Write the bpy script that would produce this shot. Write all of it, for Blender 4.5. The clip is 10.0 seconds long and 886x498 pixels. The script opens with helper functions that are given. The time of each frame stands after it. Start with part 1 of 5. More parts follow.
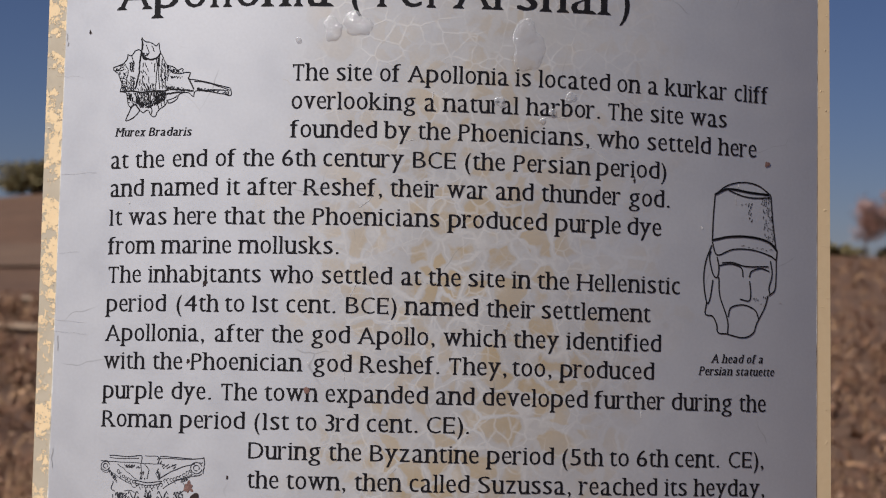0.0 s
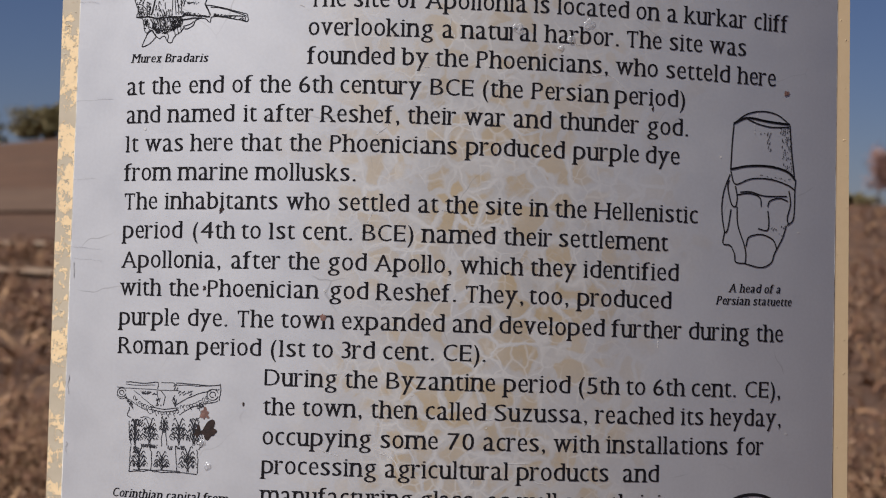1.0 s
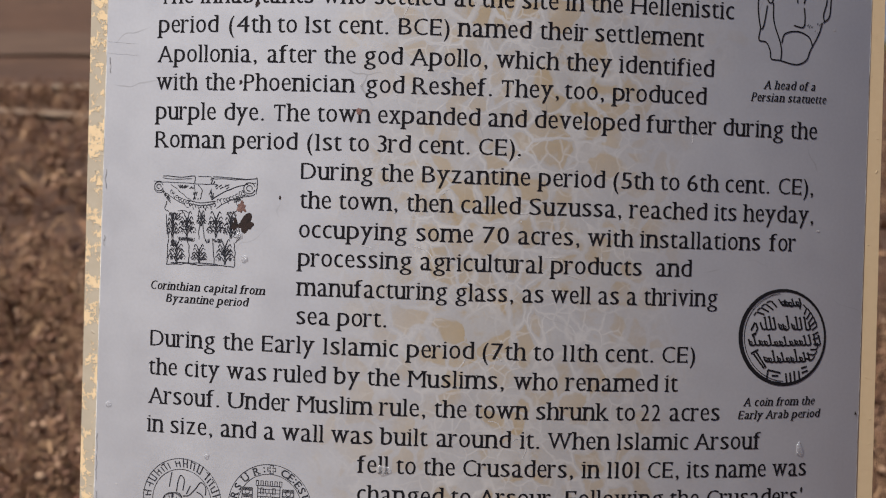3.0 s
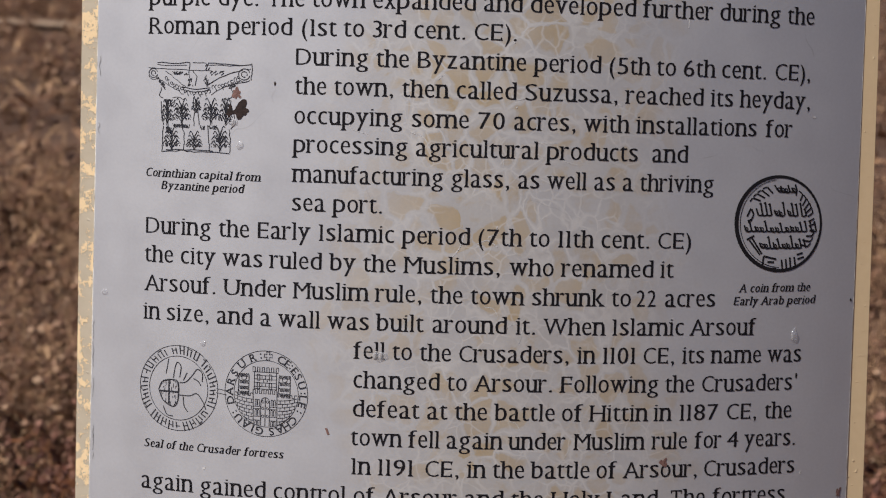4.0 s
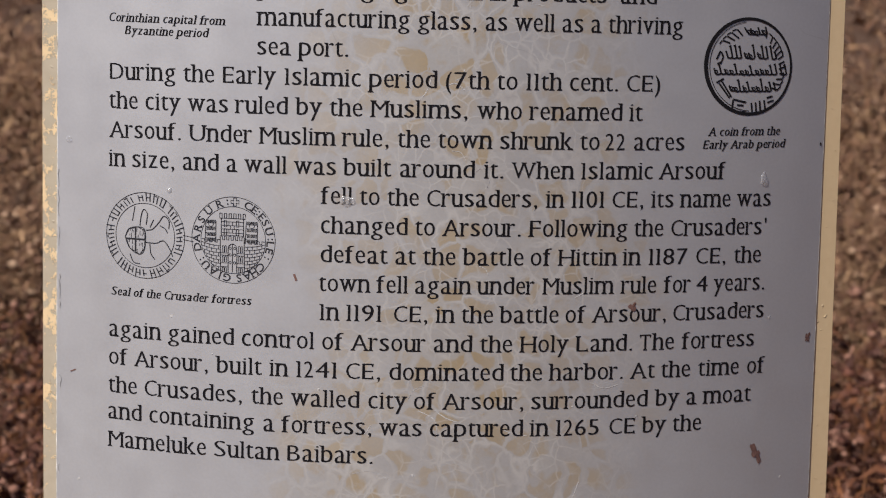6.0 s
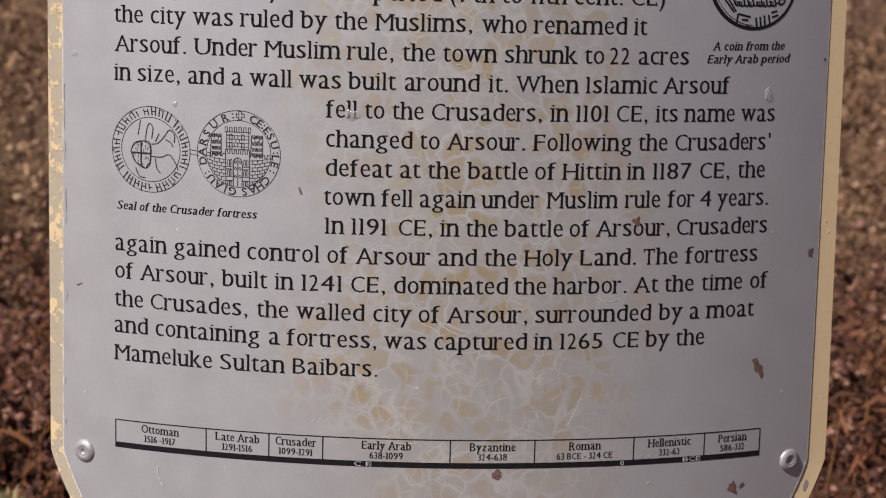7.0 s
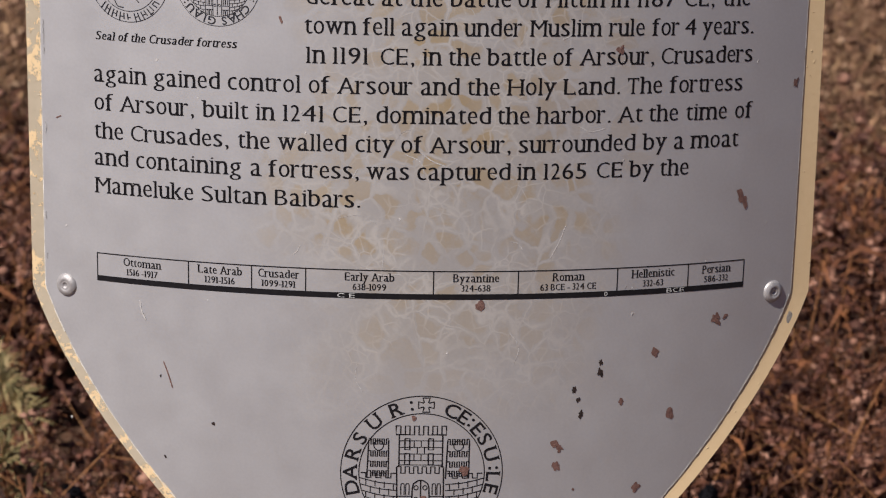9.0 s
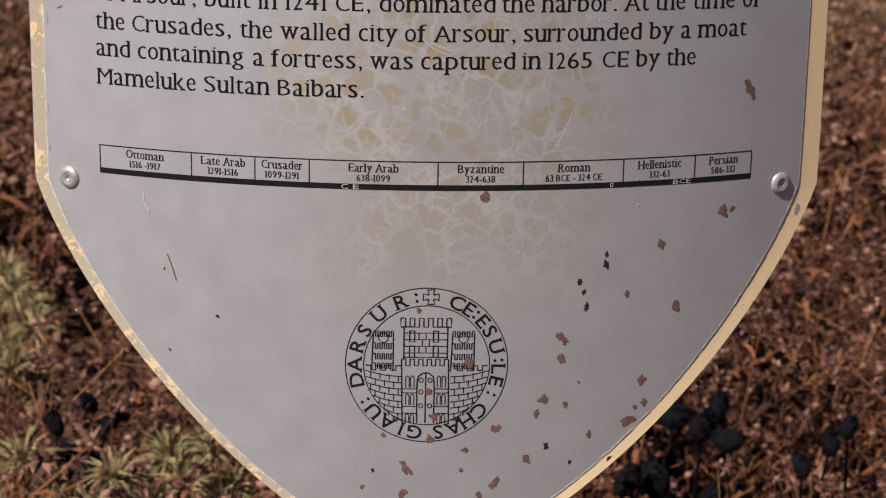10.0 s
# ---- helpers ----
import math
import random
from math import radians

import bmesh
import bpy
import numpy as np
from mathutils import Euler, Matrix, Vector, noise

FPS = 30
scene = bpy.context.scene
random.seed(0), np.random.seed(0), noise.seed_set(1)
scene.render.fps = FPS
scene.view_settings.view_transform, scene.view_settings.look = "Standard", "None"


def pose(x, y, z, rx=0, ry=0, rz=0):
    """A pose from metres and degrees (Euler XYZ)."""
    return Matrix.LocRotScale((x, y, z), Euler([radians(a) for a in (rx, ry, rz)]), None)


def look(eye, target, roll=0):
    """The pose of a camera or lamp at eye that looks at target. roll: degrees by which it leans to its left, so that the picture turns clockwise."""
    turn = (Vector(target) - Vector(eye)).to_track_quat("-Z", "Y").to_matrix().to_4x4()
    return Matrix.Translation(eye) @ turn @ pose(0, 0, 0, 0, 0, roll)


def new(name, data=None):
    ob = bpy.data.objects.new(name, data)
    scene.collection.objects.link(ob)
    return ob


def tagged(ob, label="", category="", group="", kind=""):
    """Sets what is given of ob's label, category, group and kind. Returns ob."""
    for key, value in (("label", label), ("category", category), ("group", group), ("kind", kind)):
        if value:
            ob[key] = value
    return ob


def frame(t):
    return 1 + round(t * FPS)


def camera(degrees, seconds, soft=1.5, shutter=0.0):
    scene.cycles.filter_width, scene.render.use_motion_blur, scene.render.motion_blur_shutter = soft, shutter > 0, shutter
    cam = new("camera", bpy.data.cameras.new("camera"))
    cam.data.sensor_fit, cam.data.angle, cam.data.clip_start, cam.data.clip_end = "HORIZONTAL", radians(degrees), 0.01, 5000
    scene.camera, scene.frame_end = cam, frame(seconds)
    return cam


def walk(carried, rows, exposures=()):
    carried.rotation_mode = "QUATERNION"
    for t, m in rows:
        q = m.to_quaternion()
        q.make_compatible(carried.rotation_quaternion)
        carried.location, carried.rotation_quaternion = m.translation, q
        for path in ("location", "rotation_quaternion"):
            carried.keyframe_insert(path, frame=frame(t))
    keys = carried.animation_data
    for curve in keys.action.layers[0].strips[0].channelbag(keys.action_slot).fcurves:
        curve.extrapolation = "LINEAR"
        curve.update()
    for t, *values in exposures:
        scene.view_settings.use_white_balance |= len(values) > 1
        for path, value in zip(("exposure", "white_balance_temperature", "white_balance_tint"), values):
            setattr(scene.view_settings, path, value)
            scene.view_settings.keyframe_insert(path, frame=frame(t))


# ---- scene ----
cam = camera(25.25, 10.0, soft=1.1)
# a hand-held camera that tilts and sinks slowly down the sign
walk(cam, [
    (0, pose(-0.0516, -1.3657, 1.5815, 90.457, -1.303, -2.136)),
    (0.5, pose(-0.0525, -1.3599, 1.5750, 89.658, -1.587, -1.991)),
    (1, pose(-0.0546, -1.3612, 1.5676, 88.919, -1.546, -1.783)),
    (1.5, pose(-0.0557, -1.3627, 1.5552, 88.073, -1.543, -1.823)),
    (2, pose(-0.0650, -1.3660, 1.5437, 87.156, -1.628, -1.628)),
    (2.5, pose(-0.0637, -1.3712, 1.5334, 85.897, -1.601, -1.214)),
    (3, pose(-0.0669, -1.3696, 1.5311, 84.451, -1.758, -1.279)),
    (3.2, pose(-0.0673, -1.3690, 1.5276, 83.879, -1.825, -1.375)),
    (4.3, pose(-0.0657, -1.3719, 1.5101, 81.245, -1.537, -1.525)),
    (4.5, pose(-0.0669, -1.3746, 1.5076, 80.896, -1.494, -1.767)),
    (5, pose(-0.0593, -1.3734, 1.4906, 80.548, -1.260, -1.968)),
    (5.5, pose(-0.0574, -1.3704, 1.4873, 79.801, -1.226, -2.207)),
    (5.7, pose(-0.0570, -1.3668, 1.4833, 79.412, -1.318, -2.170)),
    (6.8, pose(-0.0613, -1.3712, 1.4641, 77.378, -1.643, -1.976)),
    (7, pose(-0.0580, -1.3760, 1.4601, 77.080, -1.502, -1.951)),
    (7.5, pose(-0.0531, -1.3780, 1.4582, 75.944, -1.398, -2.180)),
    (8, pose(-0.0563, -1.3810, 1.4514, 75.138, -1.398, -2.331)),
    (8.5, pose(-0.0581, -1.3781, 1.4418, 74.456, -1.371, -2.498)),
    (9, pose(-0.0566, -1.3735, 1.4317, 73.259, -1.403, -2.464)),
    (9.5, pose(-0.0518, -1.3705, 1.4140, 72.186, -1.387, -2.349)),
    (10, pose(-0.0473, -1.3712, 1.4075, 70.985, -1.173, -2.039)),
], [(0, 0.05, 6380, 10), (5, 0.06, 6500, 10), (10, 0.12, 6700, 12)])
cam.data.dof.use_dof = True
cam.data.dof.focus_distance = 1.40
cam.data.dof.aperture_fstop = 15.0

# ---- light ----
SUN_AZ, SUN_EL = radians(229), radians(47)
world = bpy.data.worlds.new("world")
scene.world = world
world.use_nodes = True
wt = world.node_tree
sky = wt.nodes.new("ShaderNodeTexSky")
sky.sky_type = "NISHITA"
sky.sun_disc = False
sky.sun_elevation, sky.sun_rotation = SUN_EL, SUN_AZ
sky.altitude, sky.air_density, sky.dust_density, sky.ozone_density = 2500, 1.0, 1.0, 4.0
bg = wt.nodes["Background"]
haze = wt.nodes.new("ShaderNodeMix")
haze.data_type, haze.blend_type = "RGBA", "MULTIPLY"
haze.inputs[0].default_value = 1.0
haze.inputs[7].default_value = (0.84, 0.80, 1.0, 1)
wt.links.new(sky.outputs[0], haze.inputs[6])
wt.links.new(haze.outputs[2], bg.inputs[0])
bg.inputs[1].default_value = 0.034
sun = new("sun", bpy.data.lights.new("sun", "SUN"))
sun.data.energy, sun.data.angle, sun.data.color = 5.0, radians(0.5), (1.0, 0.965, 0.91)
sun_dir = Vector((math.sin(SUN_AZ) * math.cos(SUN_EL), math.cos(SUN_AZ) * math.cos(SUN_EL), math.sin(SUN_EL)))
sun.matrix_world = look(sun_dir * 30, (0, 0, 0))


# ---- materials ----
class Mat:
    """A principled material with short calls for its nodes."""

    def __init__(self, name, rough=0.6, metal=0.0):
        self.m = bpy.data.materials.new(name)
        self.m.use_nodes = True
        self.t = self.m.node_tree
        self.b = self.t.nodes["Principled BSDF"]
        self.b.inputs["Roughness"].default_value = rough
        self.b.inputs["Metallic"].default_value = metal

    def node(self, kind, **sets):
        n = self.t.nodes.new(kind)
        for key, value in sets.items():
            setattr(n, key, value)
        return n

    def put(self, socket, value):
        if isinstance(value, bpy.types.NodeSocket):
            self.t.links.new(value, socket)
        else:
            socket.default_value = value

    def coord(self, which="Object", scale=(1, 1, 1)):
        c = self.node("ShaderNodeTexCoord")
        mp = self.node("ShaderNodeMapping")
        self.put(mp.inputs["Vector"], c.outputs[which])
        mp.inputs["Scale"].default_value = scale
        return mp.outputs[0]

    def noise(self, vec, scale, detail=4, rough=0.55, distortion=0.0):
        n = self.node("ShaderNodeTexNoise")
        self.put(n.inputs["Vector"], vec)
        n.inputs["Scale"].default_value, n.inputs["Detail"].default_value = scale, detail
        n.inputs["Roughness"].default_value, n.inputs["Distortion"].default_value = rough, distortion
        return n.outputs[0]

    def cracks(self, vec, scale, feature="DISTANCE_TO_EDGE"):
        n = self.node("ShaderNodeTexVoronoi", feature=feature)
        self.put(n.inputs["Vector"], vec)
        n.inputs["Scale"].default_value = scale
        return n.outputs["Distance"]

    def fit(self, value, a, b, c=0.0, d=1.0):
        n = self.node("ShaderNodeMapRange")
        self.put(n.inputs[0], value)
        for i, x in enumerate((a, b, c, d)):
            n.inputs[1 + i].default_value = x
        return n.outputs[0]

    def calc(self, op, a, b=0.0):
        n = self.node("ShaderNodeMath", operation=op)
        self.put(n.inputs[0], a)
        self.put(n.inputs[1], b)
        return n.outputs[0]

    def mix(self, fac, a, b, blend="MIX"):
        n = self.node("ShaderNodeMix", data_type="RGBA", blend_type=blend)
        self.put(n.inputs[0], fac)
        for s, v in ((n.inputs[6], a), (n.inputs[7], b)):
            self.put(s, v if isinstance(v, bpy.types.NodeSocket) else (*v, 1))
        return n.outputs[2]

    def warp(self, vec, scale, amount):
        n = self.node("ShaderNodeTexNoise")
        self.put(n.inputs["Vector"], vec)
        n.inputs["Scale"].default_value, n.inputs["Detail"].default_value = scale, 3
        s = self.node("ShaderNodeVectorMath", operation="MULTIPLY_ADD")
        self.put(s.inputs[0], n.outputs[1])
        s.inputs[1].default_value = (amount,) * 3
        self.put(s.inputs[2], vec)
        return s.outputs[0]

    def color(self, value):
        self.put(self.b.inputs["Base Color"], value if isinstance(value, bpy.types.NodeSocket) else (*value, 1))
        return self

    def bump(self, height, strength=0.3, distance=0.001):
        n = self.node("ShaderNodeBump")
        self.put(n.inputs["Height"], height)
        n.inputs["Strength"].default_value, n.inputs["Distance"].default_value = strength, distance
        self.put(self.b.inputs["Normal"], n.outputs[0])
        return self


def laminate_material():
    m = Mat("weathered_laminate", 0.55, 0.55)
    m.b.inputs["Coat Weight"].default_value = 1.0
    m.b.inputs["Coat IOR"].default_value = 1.6
    m.b.inputs["Coat Roughness"].default_value = 0.32
    v = m.coord("UV")
    sep = m.node("ShaderNodeSeparateXYZ")
    m.put(sep.inputs[0], v)
    # yellowed and crazed band down the middle of the sheet
    u = m.calc("ADD", sep.outputs[0], m.fit(m.noise(v, 9, 4), 0.2, 0.8, -0.06, 0.06))
    band = m.calc("MULTIPLY", m.fit(u, -0.12, -0.03), m.fit(u, 0.17, 0.07))
    low = m.fit(sep.outputs[1], -0.13, -0.05)
    band = m.calc("MULTIPLY", band, low)
    w = m.warp(m.warp(v, 16, 0.05), 70, 0.008)
    veins = m.cracks(w, 52)
    veins2 = m.cracks(m.warp(v, 25, 0.02), 80)
    width = m.fit(m.noise(v, 26, 4, 0.6), 0.3, 0.72, 0.03, 0.34)
    cell = m.fit(m.calc("DIVIDE", veins, width), 0.55, 0.95, 0.1, 1.0)
    kept = m.node("ShaderNodeTexVoronoi")
    m.put(kept.inputs["Vector"], w)
    kept.inputs["Scale"].default_value = 52
    tint = m.node("ShaderNodeSeparateXYZ")
    m.put(tint.inputs[0], kept.outputs["Color"])
    patch = m.fit(m.calc("ADD", m.calc("MULTIPLY", tint.outputs[0], 0.32), m.noise(m.warp(v, 40, 0.01), 30, 6, 0.7)), 0.53, 0.70)
    wash = m.fit(m.noise(v, 11, 3), 0.3, 0.6, 0.35, 1.0)
    yellow = m.calc("MULTIPLY", m.calc("MULTIPLY", band, cell), m.calc("MULTIPLY", patch, m.calc("MULTIPLY", m.fit(sep.outputs[1], -0.03, 0.03, 0.35, 1.0), m.fit(sep.outputs[1], 0.74, 0.62, 0.4, 1.0))))
    grain = m.noise(v, 420, 3)
    cloud = m.noise(m.coord("UV", (1, 0.5, 1)), 9, 5, 0.6)
    base = m.mix(cloud, (0.51, 0.505, 0.53), (0.59, 0.585, 0.605))
    base = m.mix(m.calc("MULTIPLY", m.calc("MULTIPLY", band, wash), 0.5), base, (0.565, 0.52, 0.455))
    base = m.mix(m.calc("MULTIPLY", m.calc("MULTIPLY", yellow, wash), 1.0), base, (0.53, 0.41, 0.255))
    pale = m.calc("MULTIPLY", band, m.fit(m.calc("DIVIDE", veins, m.fit(m.noise(v, 40, 3), 0.3, 0.7, 0.35, 1.5)), 0.085, 0.02))
    pale = m.calc("MULTIPLY", pale, m.calc("MULTIPLY", m.fit(m.noise(v, 17, 4), 0.40, 0.56), m.fit(sep.outputs[1], 0.72, 0.62, 0.15, 1.0)))
    fine = m.calc("MULTIPLY", m.calc("MULTIPLY", band, m.fit(veins2, 0.075, 0.01)), m.fit(m.noise(v, 25, 3), 0.42, 0.56))
    pale = m.calc("MAXIMUM", pale, m.calc("MULTIPLY", fine, 0.9))
    base = m.mix(m.calc("MULTIPLY", pale, 0.62), base, (0.73, 0.70, 0.67))
    # thin hairline cracks over the whole sheet
    hair = m.cracks(m.warp(v, 12, 0.05), 13)
    hair = m.calc("MULTIPLY", m.fit(hair, 0.008, 0.0), m.calc("MULTIPLY", m.fit(m.noise(v, 16, 3), 0.56, 0.66), m.fit(sep.outputs[1], 0.25, 0.5)))
    streak = m.noise(m.coord("UV", (28, 3.5, 1)), 1.0, 4, 0.6)
    base = m.mix(m.fit(streak, 0.45, 0.75, 0.0, 0.16), base, (0.62, 0.61, 0.62))
    base = m.mix(m.calc("MULTIPLY", hair, 0.55), base, (0.22, 0.21, 0.21))
    base = m.mix(m.fit(grain, 0.3, 0.7, 0.0, 0.12), base, (0.30, 0.29, 0.30))
    m.color(base)
    m.put(m.b.inputs["Roughness"], m.fit(m.noise(v, 30, 4), 0.3, 0.7, 0.50, 0.62))
    h = m.calc("ADD", m.calc("MULTIPLY", pale, 0.22), m.calc("MULTIPLY", m.noise(v, 25, 3), 0.5))
    return m.bump(h, 0.25, 0.0006).m


def plate_material():
    """Cream paint over an older taupe coat, flaking along the weather side."""
    m = Mat("flaking_cream_paint", 0.5)
    v = m.coord("UV")
    sep = m.node("ShaderNodeSeparateXYZ")
    m.put(sep.inputs[0], v)
    side = m.fit(sep.outputs[0], -0.10, 0.05, 0.0, 0.4)
    n = m.noise(m.warp(v, 110, 0.007), 95, 8, 0.72)
    big = m.noise(v, 16, 3)
    lost = m.fit(m.calc("SUBTRACT", m.calc("ADD", n, m.fit(big, 0.3, 0.7, -0.12, 0.12)), side), 0.46, 0.475)
    speckle = m.noise(v, 330, 4, 0.7)
    lost = m.calc("MAXIMUM", lost, m.fit(m.calc("SUBTRACT", speckle, side), 0.60, 0.63))
    paint = m.mix(m.noise(v, 150, 4), (0.74, 0.54, 0.31), (0.82, 0.62, 0.38))
    under = m.mix(m.noise(v, 90, 4), (0.40, 0.335, 0.25), (0.52, 0.445, 0.34))
    m.color(m.mix(lost, paint, under))
    blister = m.fit(m.noise(v, 260, 2), 0.66, 0.75)
    h = m.calc("ADD", m.calc("MULTIPLY", lost, -0.6), blister)
    return m.bump(h, 0.6, 0.0008).m


def ink_material(name, colour):
    m = Mat(name, 0.55)
    v = m.coord("UV")
    m.color(m.mix(m.fit(m.noise(v, 160, 4, 0.65), 0.45, 0.8, 0.0, 0.5), colour, tuple(c * 1.6 + 0.008 for c in colour)))
    m.b.inputs["Specular IOR Level"].default_value = 0.15
    return m.m


def plain_material(name, a, b, scale, rough=0.6, metal=0.0, bump=0.3, depth=0.002):
    m = Mat(name, rough, metal)
    v = m.coord("Object")
    n = m.noise(v, scale, 5, 0.6)
    m.color(m.mix(m.fit(n, 0.3, 0.7), a, b))
    return m.bump(m.noise(v, scale * 4, 3), bump, depth).m


def island_material(name, a, b, c, rough=0.8, translucent=0.0):
    """Plant matter whose colour changes from stalk to stalk."""
    m = Mat(name, rough)
    g = m.node("ShaderNodeNewGeometry")
    r = g.outputs["Random Per Island"]
    ramp = m.node("ShaderNodeValToRGB")
    m.put(ramp.inputs[0], r)
    ramp.color_ramp.elements[0].color = (*a, 1)
    ramp.color_ramp.elements[1].color = (*c, 1)
    e = ramp.color_ramp.elements.new(0.55)
    e.color = (*b, 1)
    n = m.noise(m.coord("Object"), 90, 3)
    m.color(m.mix(m.fit(n, 0.3, 0.7, 0.0, 0.35), ramp.outputs[0], tuple(x * 0.55 for x in a)))
    return m.m


LAMINATE = laminate_material()
PLATE = plate_material()
INK = ink_material("black_print", (0.011, 0.010, 0.012))
INK_FADED = ink_material("worn_black_print", (0.028, 0.028, 0.034))
REVERSED = ink_material("pale_print", (0.5, 0.5, 0.5))
STEEL = plain_material("galvanised_steel", (0.36, 0.34, 0.35), (0.50, 0.48, 0.48), 160, 0.5, 0.4, 0.3, 0.0005)
RUST = plain_material("rusty_stain", (0.115, 0.055, 0.046), (0.215, 0.115, 0.096), 260, 0.7)
DARKSPOT = plain_material("dark_speck", (0.010, 0.005, 0.004), (0.035, 0.017, 0.014), 300, 0.9)
# bare edges; the glint of the sheet's rim is in the pale tone
EDGE = plain_material("bare_edge_glint", (0.30, 0.26, 0.22), (0.80, 0.77, 0.73), 90, 0.8)
PALE_SCRATCH = plain_material("pale_scratch", (0.45, 0.43, 0.43), (0.55, 0.53, 0.52), 200, 0.5)
FILM = plain_material("lifted_film", (0.68, 0.67, 0.70), (0.80, 0.79, 0.81), 240, 0.16, 0.35, 0.8, 0.0008)
FILM.node_tree.nodes["Principled BSDF"].inputs["Alpha"].default_value = 0.34
HAIR = plain_material("crack", (0.30, 0.29, 0.30), (0.42, 0.41, 0.42), 200, 0.8)


# ---- helpers for building ----
def part(name, bm, material, parent, label="", smooth=False):
    """Link a bmesh as one mesh object under a thing or a part."""
    me = bpy.data.meshes.new(name)
    bm.to_mesh(me)
    bm.free()
    return mesh_part(name, me, material, parent, label, smooth)


def mesh_part(name, me, material, parent, label="", smooth=False):
    me.materials.append(material)
    if smooth:
        me.polygons.foreach_set("use_smooth", [True] * len(me.polygons))
    ob = new(name, me)
    ob.parent = parent
    if label:
        tagged(ob, label)
    return ob


def soup(name, verts, faces, uvs=None):
    """A mesh from arrays of vertices and faces, with sheet coordinates as its uv map."""
    me = bpy.data.meshes.new(name)
    me.from_pydata([tuple(p) for p in verts], [], [tuple(int(i) for i in f) for f in faces])
    if uvs is not None:
        layer = me.uv_layers.new(name="sheet")
        index = np.empty(len(me.loops), dtype=np.int32)
        me.loops.foreach_get("vertex_index", index)
        layer.data.foreach_set("uv", np.asarray(uvs, dtype=np.float32)[index].ravel())
    me.update()
    return me


# ---- the sign's shape: a sheet bent round an upright axis, leaning back a little ----
CURVE = 1.6218
RADIUS = 1 / CURVE
LEAN = pose(0, 0, 1.0, -2.5)
LEAN_R = np.array(LEAN.to_3x3())
BASE = np.array((0.0, 0.05, 0.0))


def bent(u, v, off=0.0):
    """The place of arc length u and height v on the bent sheet, off metres in front of it, seen from the sign's base."""
    u, v, off = np.broadcast_arrays(np.asarray(u, float), np.asarray(v, float), np.asarray(off, float))
    a, r = u * CURVE, RADIUS + off
    p = np.stack([r * np.sin(a), RADIUS - r * np.cos(a), v], -1)
    return p @ LEAN_R.T + np.array((0, 0, 1.0)) - BASE


def bezier(p, n):
    t = np.linspace(0, 1, n)[:, None]
    p = [np.array(q) for q in p]
    return (1 - t) ** 3 * p[0] + 3 * t * (1 - t) ** 2 * p[1] + 3 * t * t * (1 - t) * p[2] + t ** 3 * p[3]


def shield(name, side, shift, corner, foot, top, front, back, step, material, parent, rim, label="", lip=0.006, rise_lip=0.0, taper=0.0, lean=0.0):
    """A shield-shaped sheet: straight sides, pointed foot, low arched top; front and back are distances from the bent face."""
    curve = bezier(((side, corner), (side - 0.035, corner - 0.089), (0.125 * side / 0.297, corner - 0.249), (0, foot)), 40)
    rows = [(c[0], c[1]) for c in curve[::-1]]
    rows += [(side, z) for z in np.linspace(corner, top - 0.05, 40)[1:]]
    rows += [(side * math.cos(x) ** 0.55, top - 0.05 + 0.05 * math.sin(x)) for x in np.linspace(0, math.pi / 2, 9)[1:]]
    n = step
    uv, rim_h = [], []
    for w, z in rows:
        w = max(w * (1 - taper * max(z, 0)), 0.0008)
        edge_w = min(lip, w * 0.3)
        ss = np.concatenate([[-w, -w + edge_w * 0.5], np.linspace(-w + edge_w, w - edge_w, n - 3), [w - edge_w * 0.5, w]])
        uv += [(x + (shift - lean * max(z, 0)) * min(1, w / 0.2), z) for x in ss]
        rim_h += [rise_lip, rise_lip * 0.5] + [0] * (n - 3) + [rise_lip * 0.5, rise_lip]
    uv, rim_h = np.array(uv), np.array(rim_h)
    m = len(rows)
    grid = [(i * (n + 1) + j, i * (n + 1) + j + 1, (i + 1) * (n + 1) + j + 1, (i + 1) * (n + 1) + j) for i in range(m - 1) for j in range(n)]
    k = len(uv)
    verts = np.vstack([bent(uv[:, 0], uv[:, 1], front + rim_h), bent(uv[:, 0], uv[:, 1], back + rim_h)])
    faces = list(grid) + [tuple(k + x for x in f[::-1]) for f in grid]
    edge = [i * (n + 1) + n for i in range(m)] + [(m - 1) * (n + 1) + j for j in range(n - 1, -1, -1)]
    edge += [i * (n + 1) for i in range(m - 2, -1, -1)] + list(range(1, n + 1))
    ne = len(edge)
    verts = np.vstack([verts, verts[edge], verts[[k + e for e in edge]]])
    walls = [(2 * k + i, 2 * k + ne + i, 2 * k + ne + i + 1, 2 * k + i + 1) for i in range(ne - 1)]
    me = soup(name, verts, faces + walls, np.vstack([uv, uv, uv[edge], uv[edge]]))
    me.materials.append(material)
    me.materials.append(rim)
    for p in me.polygons[len(faces):]:
        p.material_index = 1
    if rise_lip == 0:
        # the ragged cut edge of the sheet, the light it catches painted pale
        for i, p in enumerate(me.polygons[:len(grid)]):
            if i % n in (0, n - 1):
                p.material_index = 1
    me.polygons.foreach_set("use_smooth", [i < len(faces) for i in range(len(me.polygons))])
    ob = new(name, me)
    ob.parent = parent
    return tagged(ob, label) if label else ob


